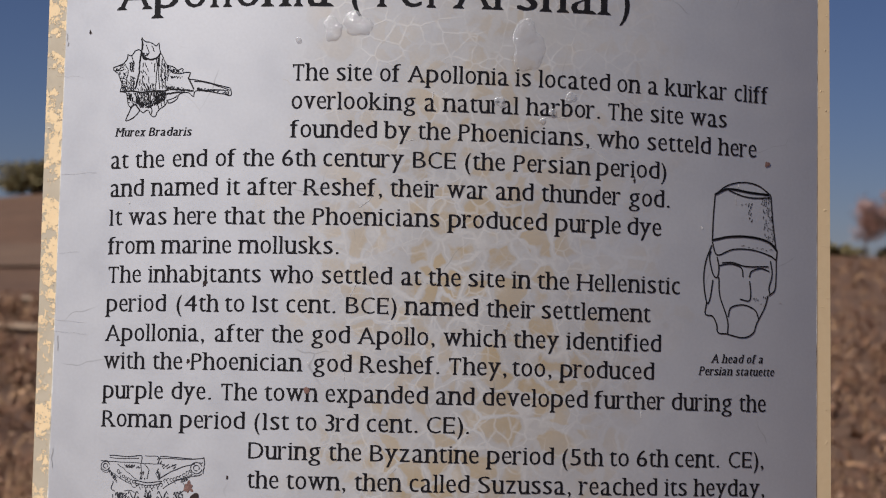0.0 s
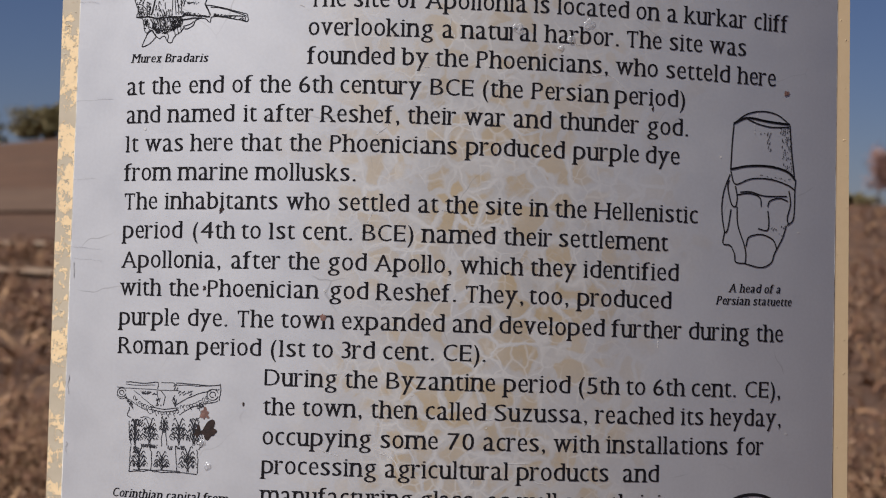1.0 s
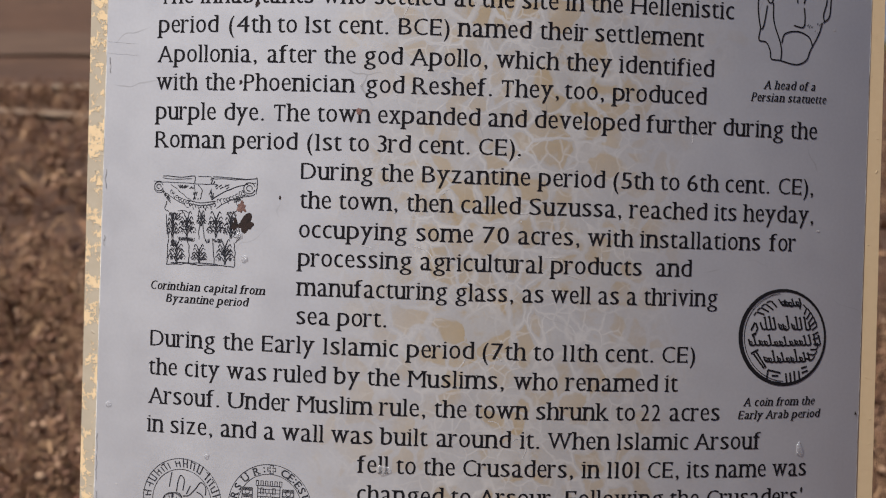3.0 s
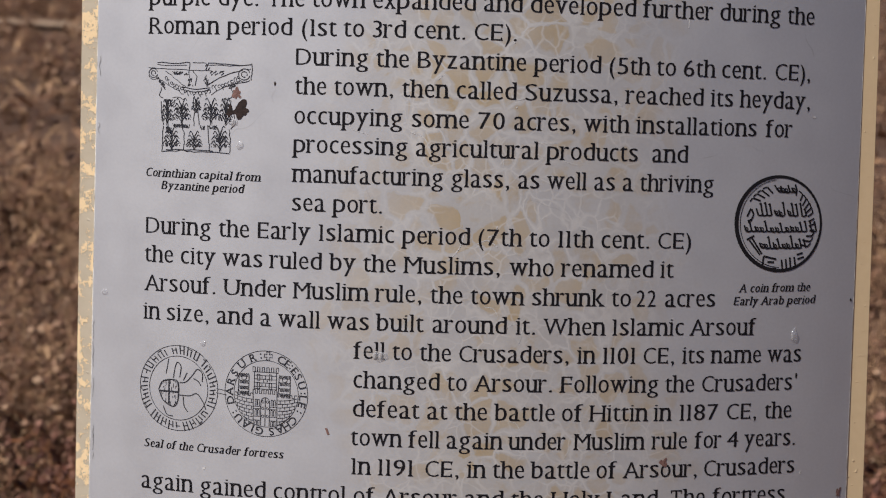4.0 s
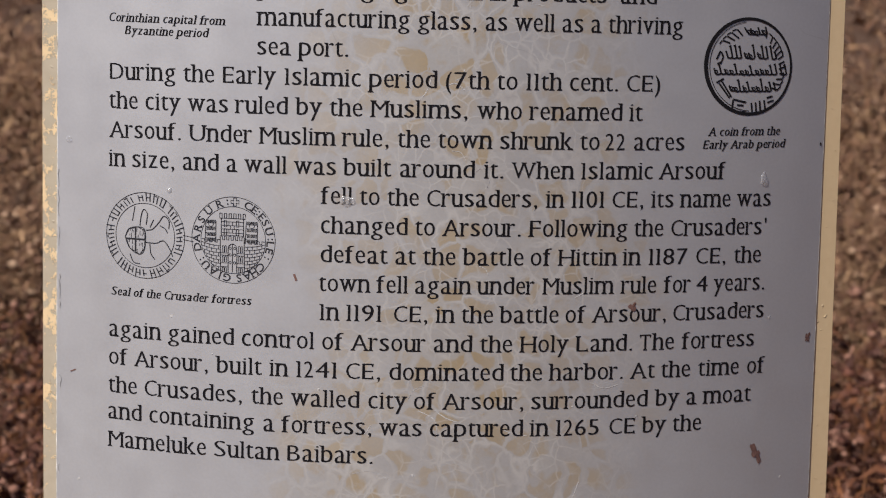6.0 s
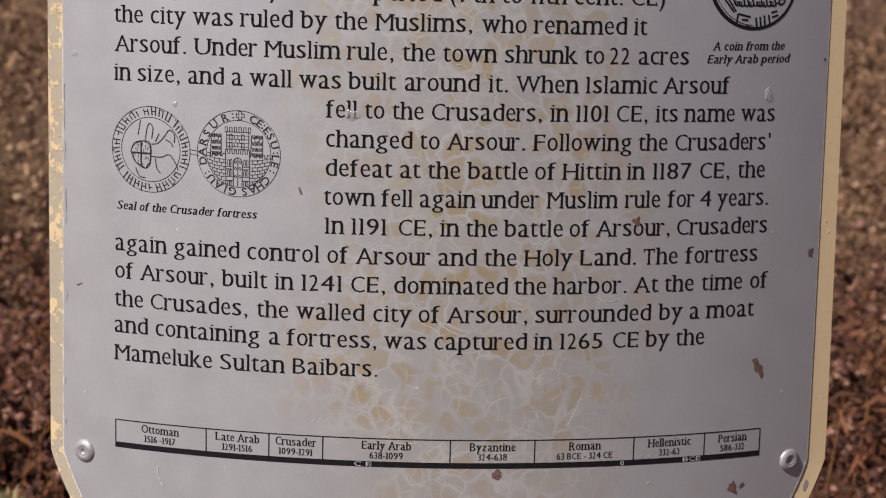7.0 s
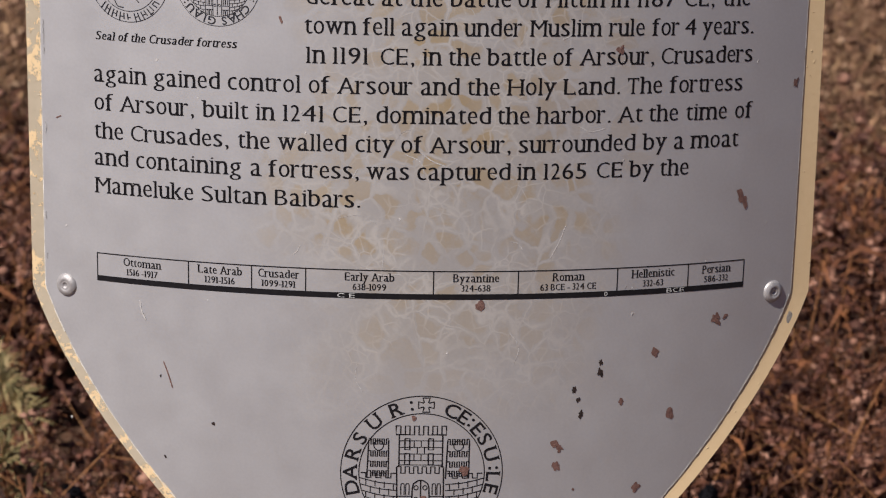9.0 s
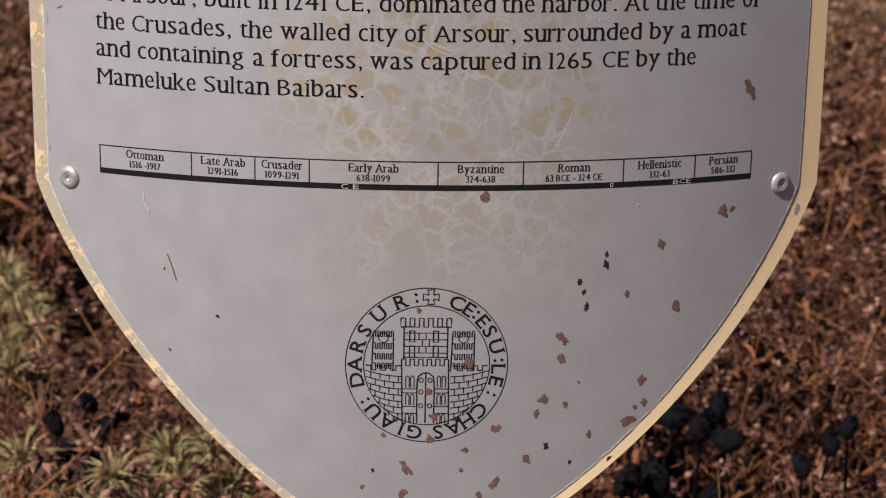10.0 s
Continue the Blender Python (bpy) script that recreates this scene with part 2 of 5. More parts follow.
sign = tagged(new("information_sign"), "grey shield-shaped information sign with black print and cream rim", "sign")
sign.location = BASE
plate = shield("backing_plate", 0.3112, 0.0035, -0.032, -0.327, 0.90, -0.0006, -0.0055, 24, PLATE, sign, PLATE, "cream painted steel plate with flaking paint", 0.0150, 0.0017, 0.038, 0.007)
panel = shield("printed_panel", 0.2975, 0.0005, -0.031, -0.316, 0.885, 0.0, -0.0009, 40, LAMINATE, sign, EDGE, "grey laminated panel, crazed and yellowed down the middle", 0.0014, 0.0, 0.0345)


def post_mesh():
    bm = bmesh.new()
    bmesh.ops.create_cone(bm, cap_ends=True, segments=24, radius1=0.038, radius2=0.038, depth=1.9)
    for vert in bm.verts:
        p = np.array((vert.co.x, vert.co.y + 0.045, vert.co.z - 0.12)) @ LEAN_R.T + np.array((0, 0, 1.0)) - BASE
        vert.co = p
    return bm


part("post", post_mesh(), STEEL, sign, "grey steel post behind the sign", True)


# ---- lettering ----
GLYPHS = {}
font_curve = bpy.data.curves.new("letters", "FONT")
font_ob = new("letters", font_curve)


def spans(tris, y):
    """The stretches of a letter that a level line crosses."""
    out = []
    for t in tris:
        xs = []
        for a, b in ((0, 1), (1, 2), (2, 0)):
            (x0, y0), (x1, y1) = t[a], t[b]
            if (y0 - y) * (y1 - y) < 0:
                xs.append(x0 + (x1 - x0) * (y - y0) / (y1 - y0))
        if len(xs) == 2:
            out.append([min(xs), max(xs)])
    out.sort()
    merged = []
    for s in out:
        if merged and s[0] <= merged[-1][1] + 0.004:
            merged[-1][1] = max(merged[-1][1], s[1])
        else:
            merged.append(s)
    return merged


# pen widths: how much the letter is thinned, the pull of the broad nib, its slope
NIBS = {"book": (0.026, 0.021, 0.22), "news": (0.026, 0.031, 0.05), "plain": (0.001, 0.0, 0.0)}


def glyph(ch, bold, serif, pen="book"):
    """Corners and faces of a letter of the built-in font, one em high, drawn with a broad nib; with serifs where a stem ends."""
    key = (ch, bold, serif, pen)
    thin, pull, slope = NIBS[pen]
    if key in GLYPHS:
        return GLYPHS[key]
    font_curve.body = ch
    # capitals of the built-in face are a little heavy
    font_curve.offset = 0.0 if ch == "M" and pen == "plain" else bold - thin - (0.004 if ch.isupper() else 0.0)
    font_curve.resolution_u = 3
    font_curve.fill_mode = "FRONT"
    deps = bpy.context.evaluated_depsgraph_get()
    deps.update()
    me = font_ob.evaluated_get(deps).to_mesh()
    me.calc_loop_triangles()
    pts = np.array([v.co[:2] for v in me.vertices]) if len(me.vertices) else np.zeros((0, 2))
    tri = [tuple(t.vertices) for t in me.loop_triangles]
    font_ob.evaluated_get(deps).to_mesh_clear()
    if len(pts):
        keep, index = np.unique(np.round(pts, 5), axis=0, return_inverse=True)
        index = np.asarray(index).ravel()
        tri = [(index[a], index[b], index[c]) for a, b, c in tri]
        pts = keep
    if len(pts):
        y = pts[:, 1]
        if ch.islower() and pen == "news":
            pts[:, 1] = np.where(y <= 0.449, np.where(y > 0, y * 1.06, y * 0.95), 0.476 + (y - 0.449) * 0.86)
        elif ch.islower():
            # a book face has tall small letters
            pts[:, 1] = np.where(y <= 0.449, np.where(y > 0, y * 1.2, y * 0.95), 0.539 + (y - 0.449) * 0.72)
        else:
            pts[:, 1] = y * 0.98
    if len(pts) and pull:
        # the nib's pull thickens stems more than bars
        k = len(pts)
        tri = [tuple(i + j * k for i in t) for j in range(3) for t in tri]
        pts = np.vstack([pts + np.array((pull, pull * slope)) * j for j in (-1, 0, 1)])
    faces = list(tri)
    core = (pts[:, 0].min(), pts[:, 0].max()) if len(pts) else (0.0, 0.0)
    if serif and len(pts) and (ch.isalnum()):
        corners = [pts[list(t)] for t in tri]
        top = pts[:, 1].max()
        low = pts[:, 1].min()
        extra = []

        def foot(y, into, left, right):
            if pen == "news":
                left, right = left * 1.45, right * 1.45
            near = spans(corners, y + into * 0.03)
            far = spans(corners, y + into * 0.13)
            for s in near:
                if s[1] - s[0] > 0.19:
                    continue
                if not any(min(s[1], f[1]) - max(s[0], f[0]) > 0.03 for f in far):
                    continue
                h = 0.028
                extra.append([(s[0] - left, y), (s[1] + right, y), (s[1] + right * 0.75, y + into * h), (s[1], y + into * h * 2.6), (s[0], y + into * h * 2.6), (s[0] - left * 0.75, y + into * h)])

        if ch in "hiklmnrfAHIKMNPRTFXYVWx1":
            foot(0.0, 1, 0.062, 0.062)
        if ch in "BDEL":
            foot(0.0, 1, 0.07, 0.0)
        if ch in "pq":
            foot(low, 1, 0.062, 0.062)
        if ch in "adu":
            foot(0.0, 1, 0.0, 0.08)
        if ch in "HKMNUVWXY":
            foot(top, -1, 0.062, 0.062)
        if ch == "I":
            foot(top, -1, 0.085, 0.0)
        for letters, y, into, sgn in (("TEFZ", top, -1, 1), ("T", top, -1, -1), ("ELZ", 0.0, 1, 1)):
            # beaks at the ends of the bars
            if ch in letters:
                x = pts[:, 0].max() if sgn > 0 else pts[:, 0].min()
                q = [(x + 0.012 * sgn, y), (x - 0.020 * sgn, y + into * 0.145), (x - 0.038 * sgn, y + into * 0.145), (x - 0.085 * sgn, y + into * 0.03)]
                extra.append(q if sgn * into > 0 else q[::-1])
        if ch in "BDEFPRL":
            foot(top, -1, 0.05, 0.0 if ch != "L" else 0.05)
        if ch in "bdhkl1":
            foot(top, -1, 0.085, 0.0)
        if ch in "mnpruij":
            foot(0.539 if ch in "ij" else top, -1, 0.085, 0.0)
        if ch in "vwyx":
            foot(top, -1, 0.065, 0.065)
        for e in extra:
            k = len(pts)
            pts = np.vstack([pts, e])
            turn = sum(a[0] * b[1] - b[0] * a[1] for a, b in zip(e, e[1:] + e[:1]))
            faces.append(tuple(range(k, k + len(e))) if turn > 0 else tuple(range(k + len(e) - 1, k - 1, -1)))
    GLYPHS[key] = (pts, faces, core)
    return GLYPHS[key]


# advance widths of a book face, in thousandths of an em
WIDE = {}
for letters, w in (("l", 235), ("i", 240), (" ", 245), (".:;j", 265), ("',", 280), (")", 285), ("1I", 295), ("(", 305), ("t", 330), ("-", 335), ("r", 365), ("f", 370), ("J", 395), ("c", 425), ("23s", 440), ("e", 445), ("x", 465), ("vz", 485), ("a", 490), ("o", 495), ("u", 500), ("Phy", 505), ("5bdq", 510), ("Ekn", 525), ("6F", 530), ("g", 535), ("0", 540), ("p", 545), ("7", 555), ("+89LST", 560), ("Z", 575), ("B", 585), ("C", 595), ("4R", 620), ("H", 675), ("D", 680), ("A", 700), ("GKNOQVXY", 710), ("M", 720), ("U", 725), ("w", 730), ("m", 830), ("W", 960)):
    for c in letters:
        WIDE[c] = w / 1000
NARROW = set("il1I.,:;'()-j")


def lettering(name, text, u0, u1, v, size, parent, bow=False, bold=0.002, slant=0.0, serif=True, material=None, off=0.0002, label="", pen="book", stray=()):
    """One line of print on the bent panel, from arc length u0 to u1, with its base at height v."""
    material = material or INK
    total = sum(WIDE.get(c, 0.5) for c in text)
    em = (u1 - u0) / (total - 0.03)
    x, pts, faces, k = u0 - 0.015 * em, [], [], 0
    knots = [(0, 0.0), *stray, (len(text), 0.0)]
    starts = [0 if i == 0 else max(0, text.rfind(" ", 0, i + 1)) for i in range(len(text))]
    shift = np.interp(np.array(starts) + 1, [k for k, _ in knots], [d / 1000 for _, d in knots])
    for c, dx in zip(text, shift):
        adv = WIDE.get(c, 0.5) * em
        if c != " ":
            g, f, (a, b) = glyph(c, bold, serif, pen)
            if len(g):
                if c in NARROW:
                    sx = min(size * 0.95, adv * 0.9 / max(b - a, 1e-3))
                else:
                    sx = (adv - em * (0.02 if c in "tf" else 0.06 if c == "r" else 0.085 if c in "oceasdbpqgOCGQ" else 0.105)) / (b - a)
                gx = x + dx + adv / 2 + (g[:, 0] - (a + b) / 2) * sx + g[:, 1] * slant * size
                gy = v + g[:, 1] * size
                if bow:
                    gy = gy + print_bow(gx, v)
                pts.append(np.stack([gx, gy], 1))
                faces += [tuple(k + i for i in q) for q in f]
                k += len(g)
        x += adv
    uv = np.vstack(pts)
    return mesh_part(name, soup(name, bent(uv[:, 0], uv[:, 1], off), faces, uv), material, parent, label or "")


def print_bow(u, v):
    """How far a line of print at height v strays from level: it sags and tilts a little down the sheet."""
    h = v - 0.35
    return (0.0013 + -0.00287 * h + 0.00441 * h * h) + (0.00051 + -0.02239 * h + -0.00451 * h * h) * u + (-0.02785 + -0.01925 * h + 0.0026 * h * h) * u * u + (-0.01226 + 0.23334 * h + 0.14453 * h * h) * u ** 3


BODY = 0.0179
TEXT = (
    ("The site of Apollonia is located on a kurkar cliff", -0.1103, 0.2457, 0.7098),
    ("overlooking a natural harbor. The site was", -0.1104, 0.2107, 0.6895),
    ("founded by the Phoenicians, who setteld here", -0.1104, 0.2364, 0.6693),
    ("at the end of the 6th century BCE (the Persian period)", -0.2476, 0.1618, 0.6489),
    ("and named it after Reshef, their war and thunder god.", -0.2474, 0.1643, 0.6284),
    ("It was here that the Phoenicians produced purple dye", -0.2477, 0.1589, 0.6076),
    ("from marine mollusks.", -0.2475, -0.0724, 0.5869),
    ("The inhabitants who settled at the site in the Hellenistic", -0.2473, 0.1751, 0.5662),
    ("period (4th to 1st cent. BCE) named their settlement", -0.2479, 0.1499, 0.5453),
    ("Apollonia, after the god Apollo, which they identified", -0.2477, 0.1603, 0.5242),
    ("with the Phoenician god Reshef. They, too, produced", -0.2483, 0.1550, 0.5041),
    ("purple dye. The town expanded and developed further during the", -0.2484, 0.2471, 0.4829),
    ("Roman period (1st to 3rd cent. CE).", -0.2485, 0.0218, 0.4626),
    ("During the Byzantine period (5th to 6th cent. CE),", -0.1355, 0.2469, 0.4420),
    ("the town, then called Suzussa, reached its heyday,", -0.1352, 0.2472, 0.4214),
    ("occupying some 70 acres, with installations for", -0.1357, 0.2299, 0.4005),
    ("processing agricultural products  and", -0.1358, 0.1490, 0.3802),
    ("manufacturing glass, as well as a thriving", -0.1358, 0.1699, 0.3592),
    ("sea port.", -0.1360, -0.0694, 0.3386),
    ("During the Early Islamic period (7th to 11th cent. CE)", -0.2493, 0.1531, 0.3179),
    ("the city was ruled by the Muslims, who renamed it", -0.2494, 0.1399, 0.2969),
    ("Arsouf. Under Muslim rule, the town shrunk to 22 acres", -0.2491, 0.1762, 0.2758),
    ("in size, and a wall was built around it. When Islamic Arsouf", -0.2498, 0.2102, 0.2548),
    ("fell to the Crusaders, in 1101 CE, its name was", -0.0884, 0.2489, 0.2342),
    ("changed to Arsour. Following the Crusaders'", -0.0884, 0.2480, 0.2131),
    ("defeat at the battle of Hittin in 1187 CE, the", -0.0884, 0.2431, 0.1921),
    ("town fell again under Muslim rule for 4 years.", -0.0888, 0.2488, 0.1712),
    ("In 1191 CE, in the battle of Arsour, Crusaders", -0.0884, 0.2494, 0.1502),
    ("again gained control of Arsour and the Holy Land. The fortress", -0.2500, 0.2414, 0.1287),
    ("of Arsour, built in 1241 CE, dominated the harbor. At the time of", -0.2502, 0.2507, 0.1077),
    ("the Crusades, the walled city of Arsour, surrounded by a moat", -0.2503, 0.2394, 0.0864),
    ("and containing a fortress, was captured in 1265 CE by the", -0.2510, 0.1982, 0.0664),
    ("Mameluke Sultan Baibars.", -0.2506, -0.0468, 0.0452),
)
# where the setting of a line strays from even: letter counted from its start, millimetres
STRAY = {0: ((33, -1.6),), 1: ((22, 0.8), (30, -0.3),), 2: ((28, -1.4),), 3: ((11, 1.3), (22, 0.2), (39, 1.6),), 4: ((10, 1.9), (27, 0.7), (49, 1.9),), 5: ((42, 1.5),), 7: ((28, 1.5), (43, -0.6),), 8: ((7, 2.5), (15, 1.5), (36, 2.8),), 9: ((11, 1.3),), 10: ((20, 3.7), (32, 3.2), (38, 0.8),), 11: ((12, 1.1), (52, -0.6),), 12: ((13, 1.6),), 13: ((28, -0.2), (40, -1.7),)}
STRAY_LOW = {15: ((18, 1.2), (30, 0.3), (44, 2.2),), 19: ((17, 1.4), (51, 0.9),), 20: ((39, 1.7), (47, 1.2),), 21: ((43, 0.0), (46, -2.0),), 22: ((24, -0.9), (37, 0.6), (54, -1.4),), 24: ((29, -1.1),), 25: ((14, -0.3), (31, -2.5),), 26: ((16, -1.7), (34, 0.7), (40, -1.2),), 27: ((3, -0.7), (8, 1.9), (37, -1.9),), 28: ((44, -0.5), (50, -1.8),), 29: ((25, 0.7), (54, -2.3),), 30: ((25, 1.2), (41, -1.1),), 31: ((15, 1.1), (43, -1.5), (48, 0.2),)}
for row, (words, ua, ub, base) in enumerate(TEXT):
    lettering("text_line", words, ua, ub, base, BODY, panel, bow=True, bold=0.008, stray=STRAY.get(row) or STRAY_LOW.get(row, ()))
lettering("title_line", "Apollonia (Tel Arshaf)", -0.2453, 0.1335, 0.7642, 0.0330, panel, bold=0.010)
CAPTIONS = (
    ("Murex Bradaris", -0.2443, -0.1828, 0.6718), ("A head of a", 0.1999, 0.2446, 0.5172), ("Persian statuette", 0.1900, 0.2542, 0.5082),
    ("Corinthian capital from", -0.2497, -0.1584, 0.3592), ("Byzantine period", -0.2368, -0.1710, 0.3503),
    ("A coin from the", 0.1931, 0.2545, 0.2871), ("Early Arab period", 0.1889, 0.2594, 0.2777), ("Seal of the Crusader fortress", -0.2482, -0.1372, 0.1600),
)
for words, ua, ub, base in CAPTIONS:
    lettering("caption", words, ua, ub - 0.001, base, 0.0094, panel, bold=0.013, slant=0.2, pen="news")


def strip(u0, v0, u1, v1, n=1):
    """Corners and faces of an upright box of print from (u0, v0) to (u1, v1), cut into n so that it bends."""
    us = np.linspace(u0, u1, n + 1)
    pts = np.array([(x, y) for x in us for y in (v0, v1)])
    return pts, [(2 * i, 2 * i + 2, 2 * i + 3, 2 * i + 1) for i in range(n)]


def strokes(lines, width):
    """Corners and faces of pen strokes: each line is a list of points, drawn with a nib of that width."""
    pts, faces, k = [], [], 0
    for line in lines:
        p = np.asarray(line, float)
        if len(p) < 2:
            continue
        d = np.gradient(p, axis=0)
        d /= np.maximum(np.linalg.norm(d, axis=1, keepdims=True), 1e-9)
        nrm = np.stack([-d[:, 1], d[:, 0]], 1) * width / 2
        pts.append(np.stack([p - nrm, p + nrm], 1).reshape(-1, 2))
        faces += [(k + 2 * i, k + 2 * i + 2, k + 2 * i + 3, k + 2 * i + 1) for i in range(len(p) - 1)]
        k += 2 * len(p)
    return np.vstack(pts), faces


def gather(*pieces):
    pts, faces, k = [], [], 0
    for p, f in pieces:
        pts.append(p)
        faces += [tuple(k + i for i in q) for q in f]
        k += len(p)
    return np.vstack(pts), faces


def printed(name, shape, parent, material=None, off=0.0002, label="", arch=0.0):
    uv, faces = shape
    uv[:, 1] += arch * (1 - (uv[:, 0] / 0.25) ** 2)
    return mesh_part(name, soup(name, bent(uv[:, 0], uv[:, 1], off), faces, uv), material or INK, parent, label)


# the table of periods at the foot of the text
EDGES = (-0.2500, -0.1759, -0.1275, -0.0872, 0.0063, 0.0687, 0.1446, 0.2023, 0.2509)
box = [strip(-0.2504, -0.0218, 0.2513, -0.0176, 40), strip(-0.2504, -0.0008, 0.2513, 0.0, 40)]
box += [strip(e - 0.0004, -0.0180, e + 0.0004, -0.0004) for e in EDGES]
table = printed("period_table", gather(*box), panel, label="black ruled table of periods", arch=0.0014)
PERIODS = (("Ottoman", "1516 -1917"), ("Late Arab", "1291-1516"), ("Crusader", "1099-1291"), ("Early Arab", "638-1099"), ("Byzantine", "324-638"),
           ("Roman", "63 BCE - 324 CE"), ("Hellenistic", "332-63"), ("Persian", "586-332"))
for i, (era, years) in enumerate(PERIODS):
    mid = (EDGES[i] + EDGES[i + 1]) / 2
    for words, size, base in ((era, 0.0094, -0.0085), (years, 0.0074, -0.0155)):
        half = sum(WIDE.get(c, 0.5) for c in words) * size * 0.88 / 2
        half = min(half, (EDGES[i + 1] - EDGES[i]) / 2 - 0.002)
        lettering("period_text", words, mid - half, mid + half, base + 0.0014 * (1 - (mid / 0.25) ** 2), size, panel, bold=0.010, pen="news")
for words, ua, ub in (("C E", -0.0640, -0.0505), ("0", 0.1345, 0.1375), ("BCE", 0.1845, 0.2000)):
    lettering("period_text", words, ua, ub, -0.0213 + 0.0014 * (1 - (ua / 0.25) ** 2), 0.0048, panel, bold=0.0, serif=False, pen="plain", material=REVERSED, off=0.0004)


# ---- rivets ----
def rivet(u, v):
    """A domed rivet head with a dimple, standing on the panel."""
    prof = [(0.0, 0.0030), (0.0016, 0.0030), (0.0019, 0.0041), (0.0027, 0.0043), (0.0031, 0.0039), (0.0036, 0.0052), (0.0052, 0.0046), (0.0068, 0.0032), (0.0078, 0.0012), (0.0080, 0.0)]
    prof = [(r * 1.1, h * 0.55) for r, h in prof]
    n = 28
    pts, faces = [], []
    for r, h in prof:
        a = np.linspace(0, 2 * math.pi, n, endpoint=False)
        pts.append(bent(u + r * np.cos(a), v + r * np.sin(a), h * 1.0))
    for i in range(len(prof) - 1):
        for j in range(n):
            faces.append((i * n + j, (i + 1) * n + j, (i + 1) * n + (j + 1) % n, i * n + (j + 1) % n))
    return soup("rivet", np.vstack(pts), faces)


for ru in (-0.2775, 0.2798):
    mesh_part("rivet", rivet(ru, -0.0287), STEEL, sign, "domed grey metal rivet head", True)


# ---- drawings ----
def hatch(poly, angle, gap, dash, skip, jitter, seed):
    """Broken parallel pen lines clipped to a closed outline."""
    rng = np.random.RandomState(seed)
    p = np.asarray(poly, float)
    c, s = math.cos(angle), math.sin(angle)
    q = p @ np.array([[c, -s], [s, c]])
    back = np.array([[c, s], [-s, c]])
    out = []
    y = q[:, 1].min() + gap / 2
    while y < q[:, 1].max():
        xs = []
        for a, b in zip(q, np.roll(q, -1, axis=0)):
            if (a[1] - y) * (b[1] - y) < 0:
                xs.append(a[0] + (b[0] - a[0]) * (y - a[1]) / (b[1] - a[1]))
        xs.sort()
        for x0, x1 in zip(xs[::2], xs[1::2]):
            x = x0
            while x < x1:
                e = min(x1, x + dash * rng.uniform(0.4, 1.5))
                if rng.rand() > skip:
                    j = rng.uniform(-jitter, jitter, 2)
                    out.append(np.array([(x, y + j[0]), ((x + e) / 2, y + (j[0] + j[1]) / 2 + rng.uniform(-jitter, jitter)), (e, y + j[1])]) @ back)
                x = e + dash * rng.uniform(0.1, 0.7)
        y += gap * rng.uniform(0.75, 1.3)
    return out


def smooth(points, n=5, closed=False):
    """A soft pen line through the points."""
    p = np.asarray(points, float)
    ext = np.vstack([p[-1] if closed else 2 * p[0] - p[1], p, p[0] if closed else 2 * p[-1] - p[-2], p[1] if closed else p[-1]])
    out = []
    for i in range(1, len(p) + (1 if closed else 0)):
        a, b, c, d = ext[i - 1], ext[i], ext[i + 1], ext[min(i + 2, len(ext) - 1)]
        for t in np.linspace(0, 1, n, endpoint=False):
            out.append(0.5 * (2 * b + (c - a) * t + (2 * a - 5 * b + 4 * c - d) * t * t + (3 * b - a - 3 * c + d) * t ** 3))
    out.append(p[0] if closed else p[-1])
    return np.array(out)


def ring(cx, cy, rx, ry=None, n=72, a0=0.0, a1=2 * math.pi):
    a = np.linspace(a0, a1, n + 1)
    return np.stack([cx + rx * np.cos(a), cy + (ry or rx) * np.sin(a)], 1)


def crenels(x0, x1, y0, y1, n):
    """A battlement line from x0 to x1 with n teeth."""
    out, w = [], (x1 - x0) / (2 * n - 1)
    for i in range(2 * n - 1):
        y = y1 if i % 2 == 0 else y0
        out += [(x0 + i * w, y), (x0 + (i + 1) * w, y)]
    return out


def ruled(across, down, origin):
    """A map from a drawing's own squared paper to the sheet."""
    m = np.array((across, down, origin))

    def at(points):
        p = np.asarray(points, float)
        return np.column_stack([p, np.ones(len(p))]) @ m
    return at


def wander(points, seed, amount=2.0, n=4):
    """A pen line that trembles a little."""
    p = smooth(points, n)
    return p + np.random.RandomState(seed).normal(0, amount, p.shape) 


# the murex shell
shell_at = ruled((0.0001475, -0.0000023), (0.0000045, -0.000136), (-0.25545, 0.74611))
SHELL = ((207, 15), (222, 36), (258, 44), (284, 60), (300, 46), (303, 72), (310, 98), (330, 140), (345, 164), (375, 172), (402, 190), (424, 182), (430, 205), (466, 203), (456, 235), (482, 241),
         (560, 256), (640, 277), (673, 290), (672, 326), (640, 318), (560, 303), (492, 302), (481, 331), (458, 312), (430, 309), (405, 322), (394, 346), (355, 368), (344, 358), (330, 380))
SHELL_LOW = ((330, 380), (296, 407), (275, 440), (256, 430), (240, 404), (215, 416), (196, 408), (165, 440), (126, 460), (119, 451), (146, 395), (131, 370), (122, 311), (88, 302), (97, 270), (86, 232),
             (80, 214), (56, 191), (51, 176), (82, 164), (110, 150), (128, 122), (131, 104), (152, 110), (184, 78), (206, 86), (207, 15))
pen = [shell_at(wander(SHELL, 1, 1.0, 3)), shell_at(wander(SHELL_LOW, 2, 1.2, 3))]
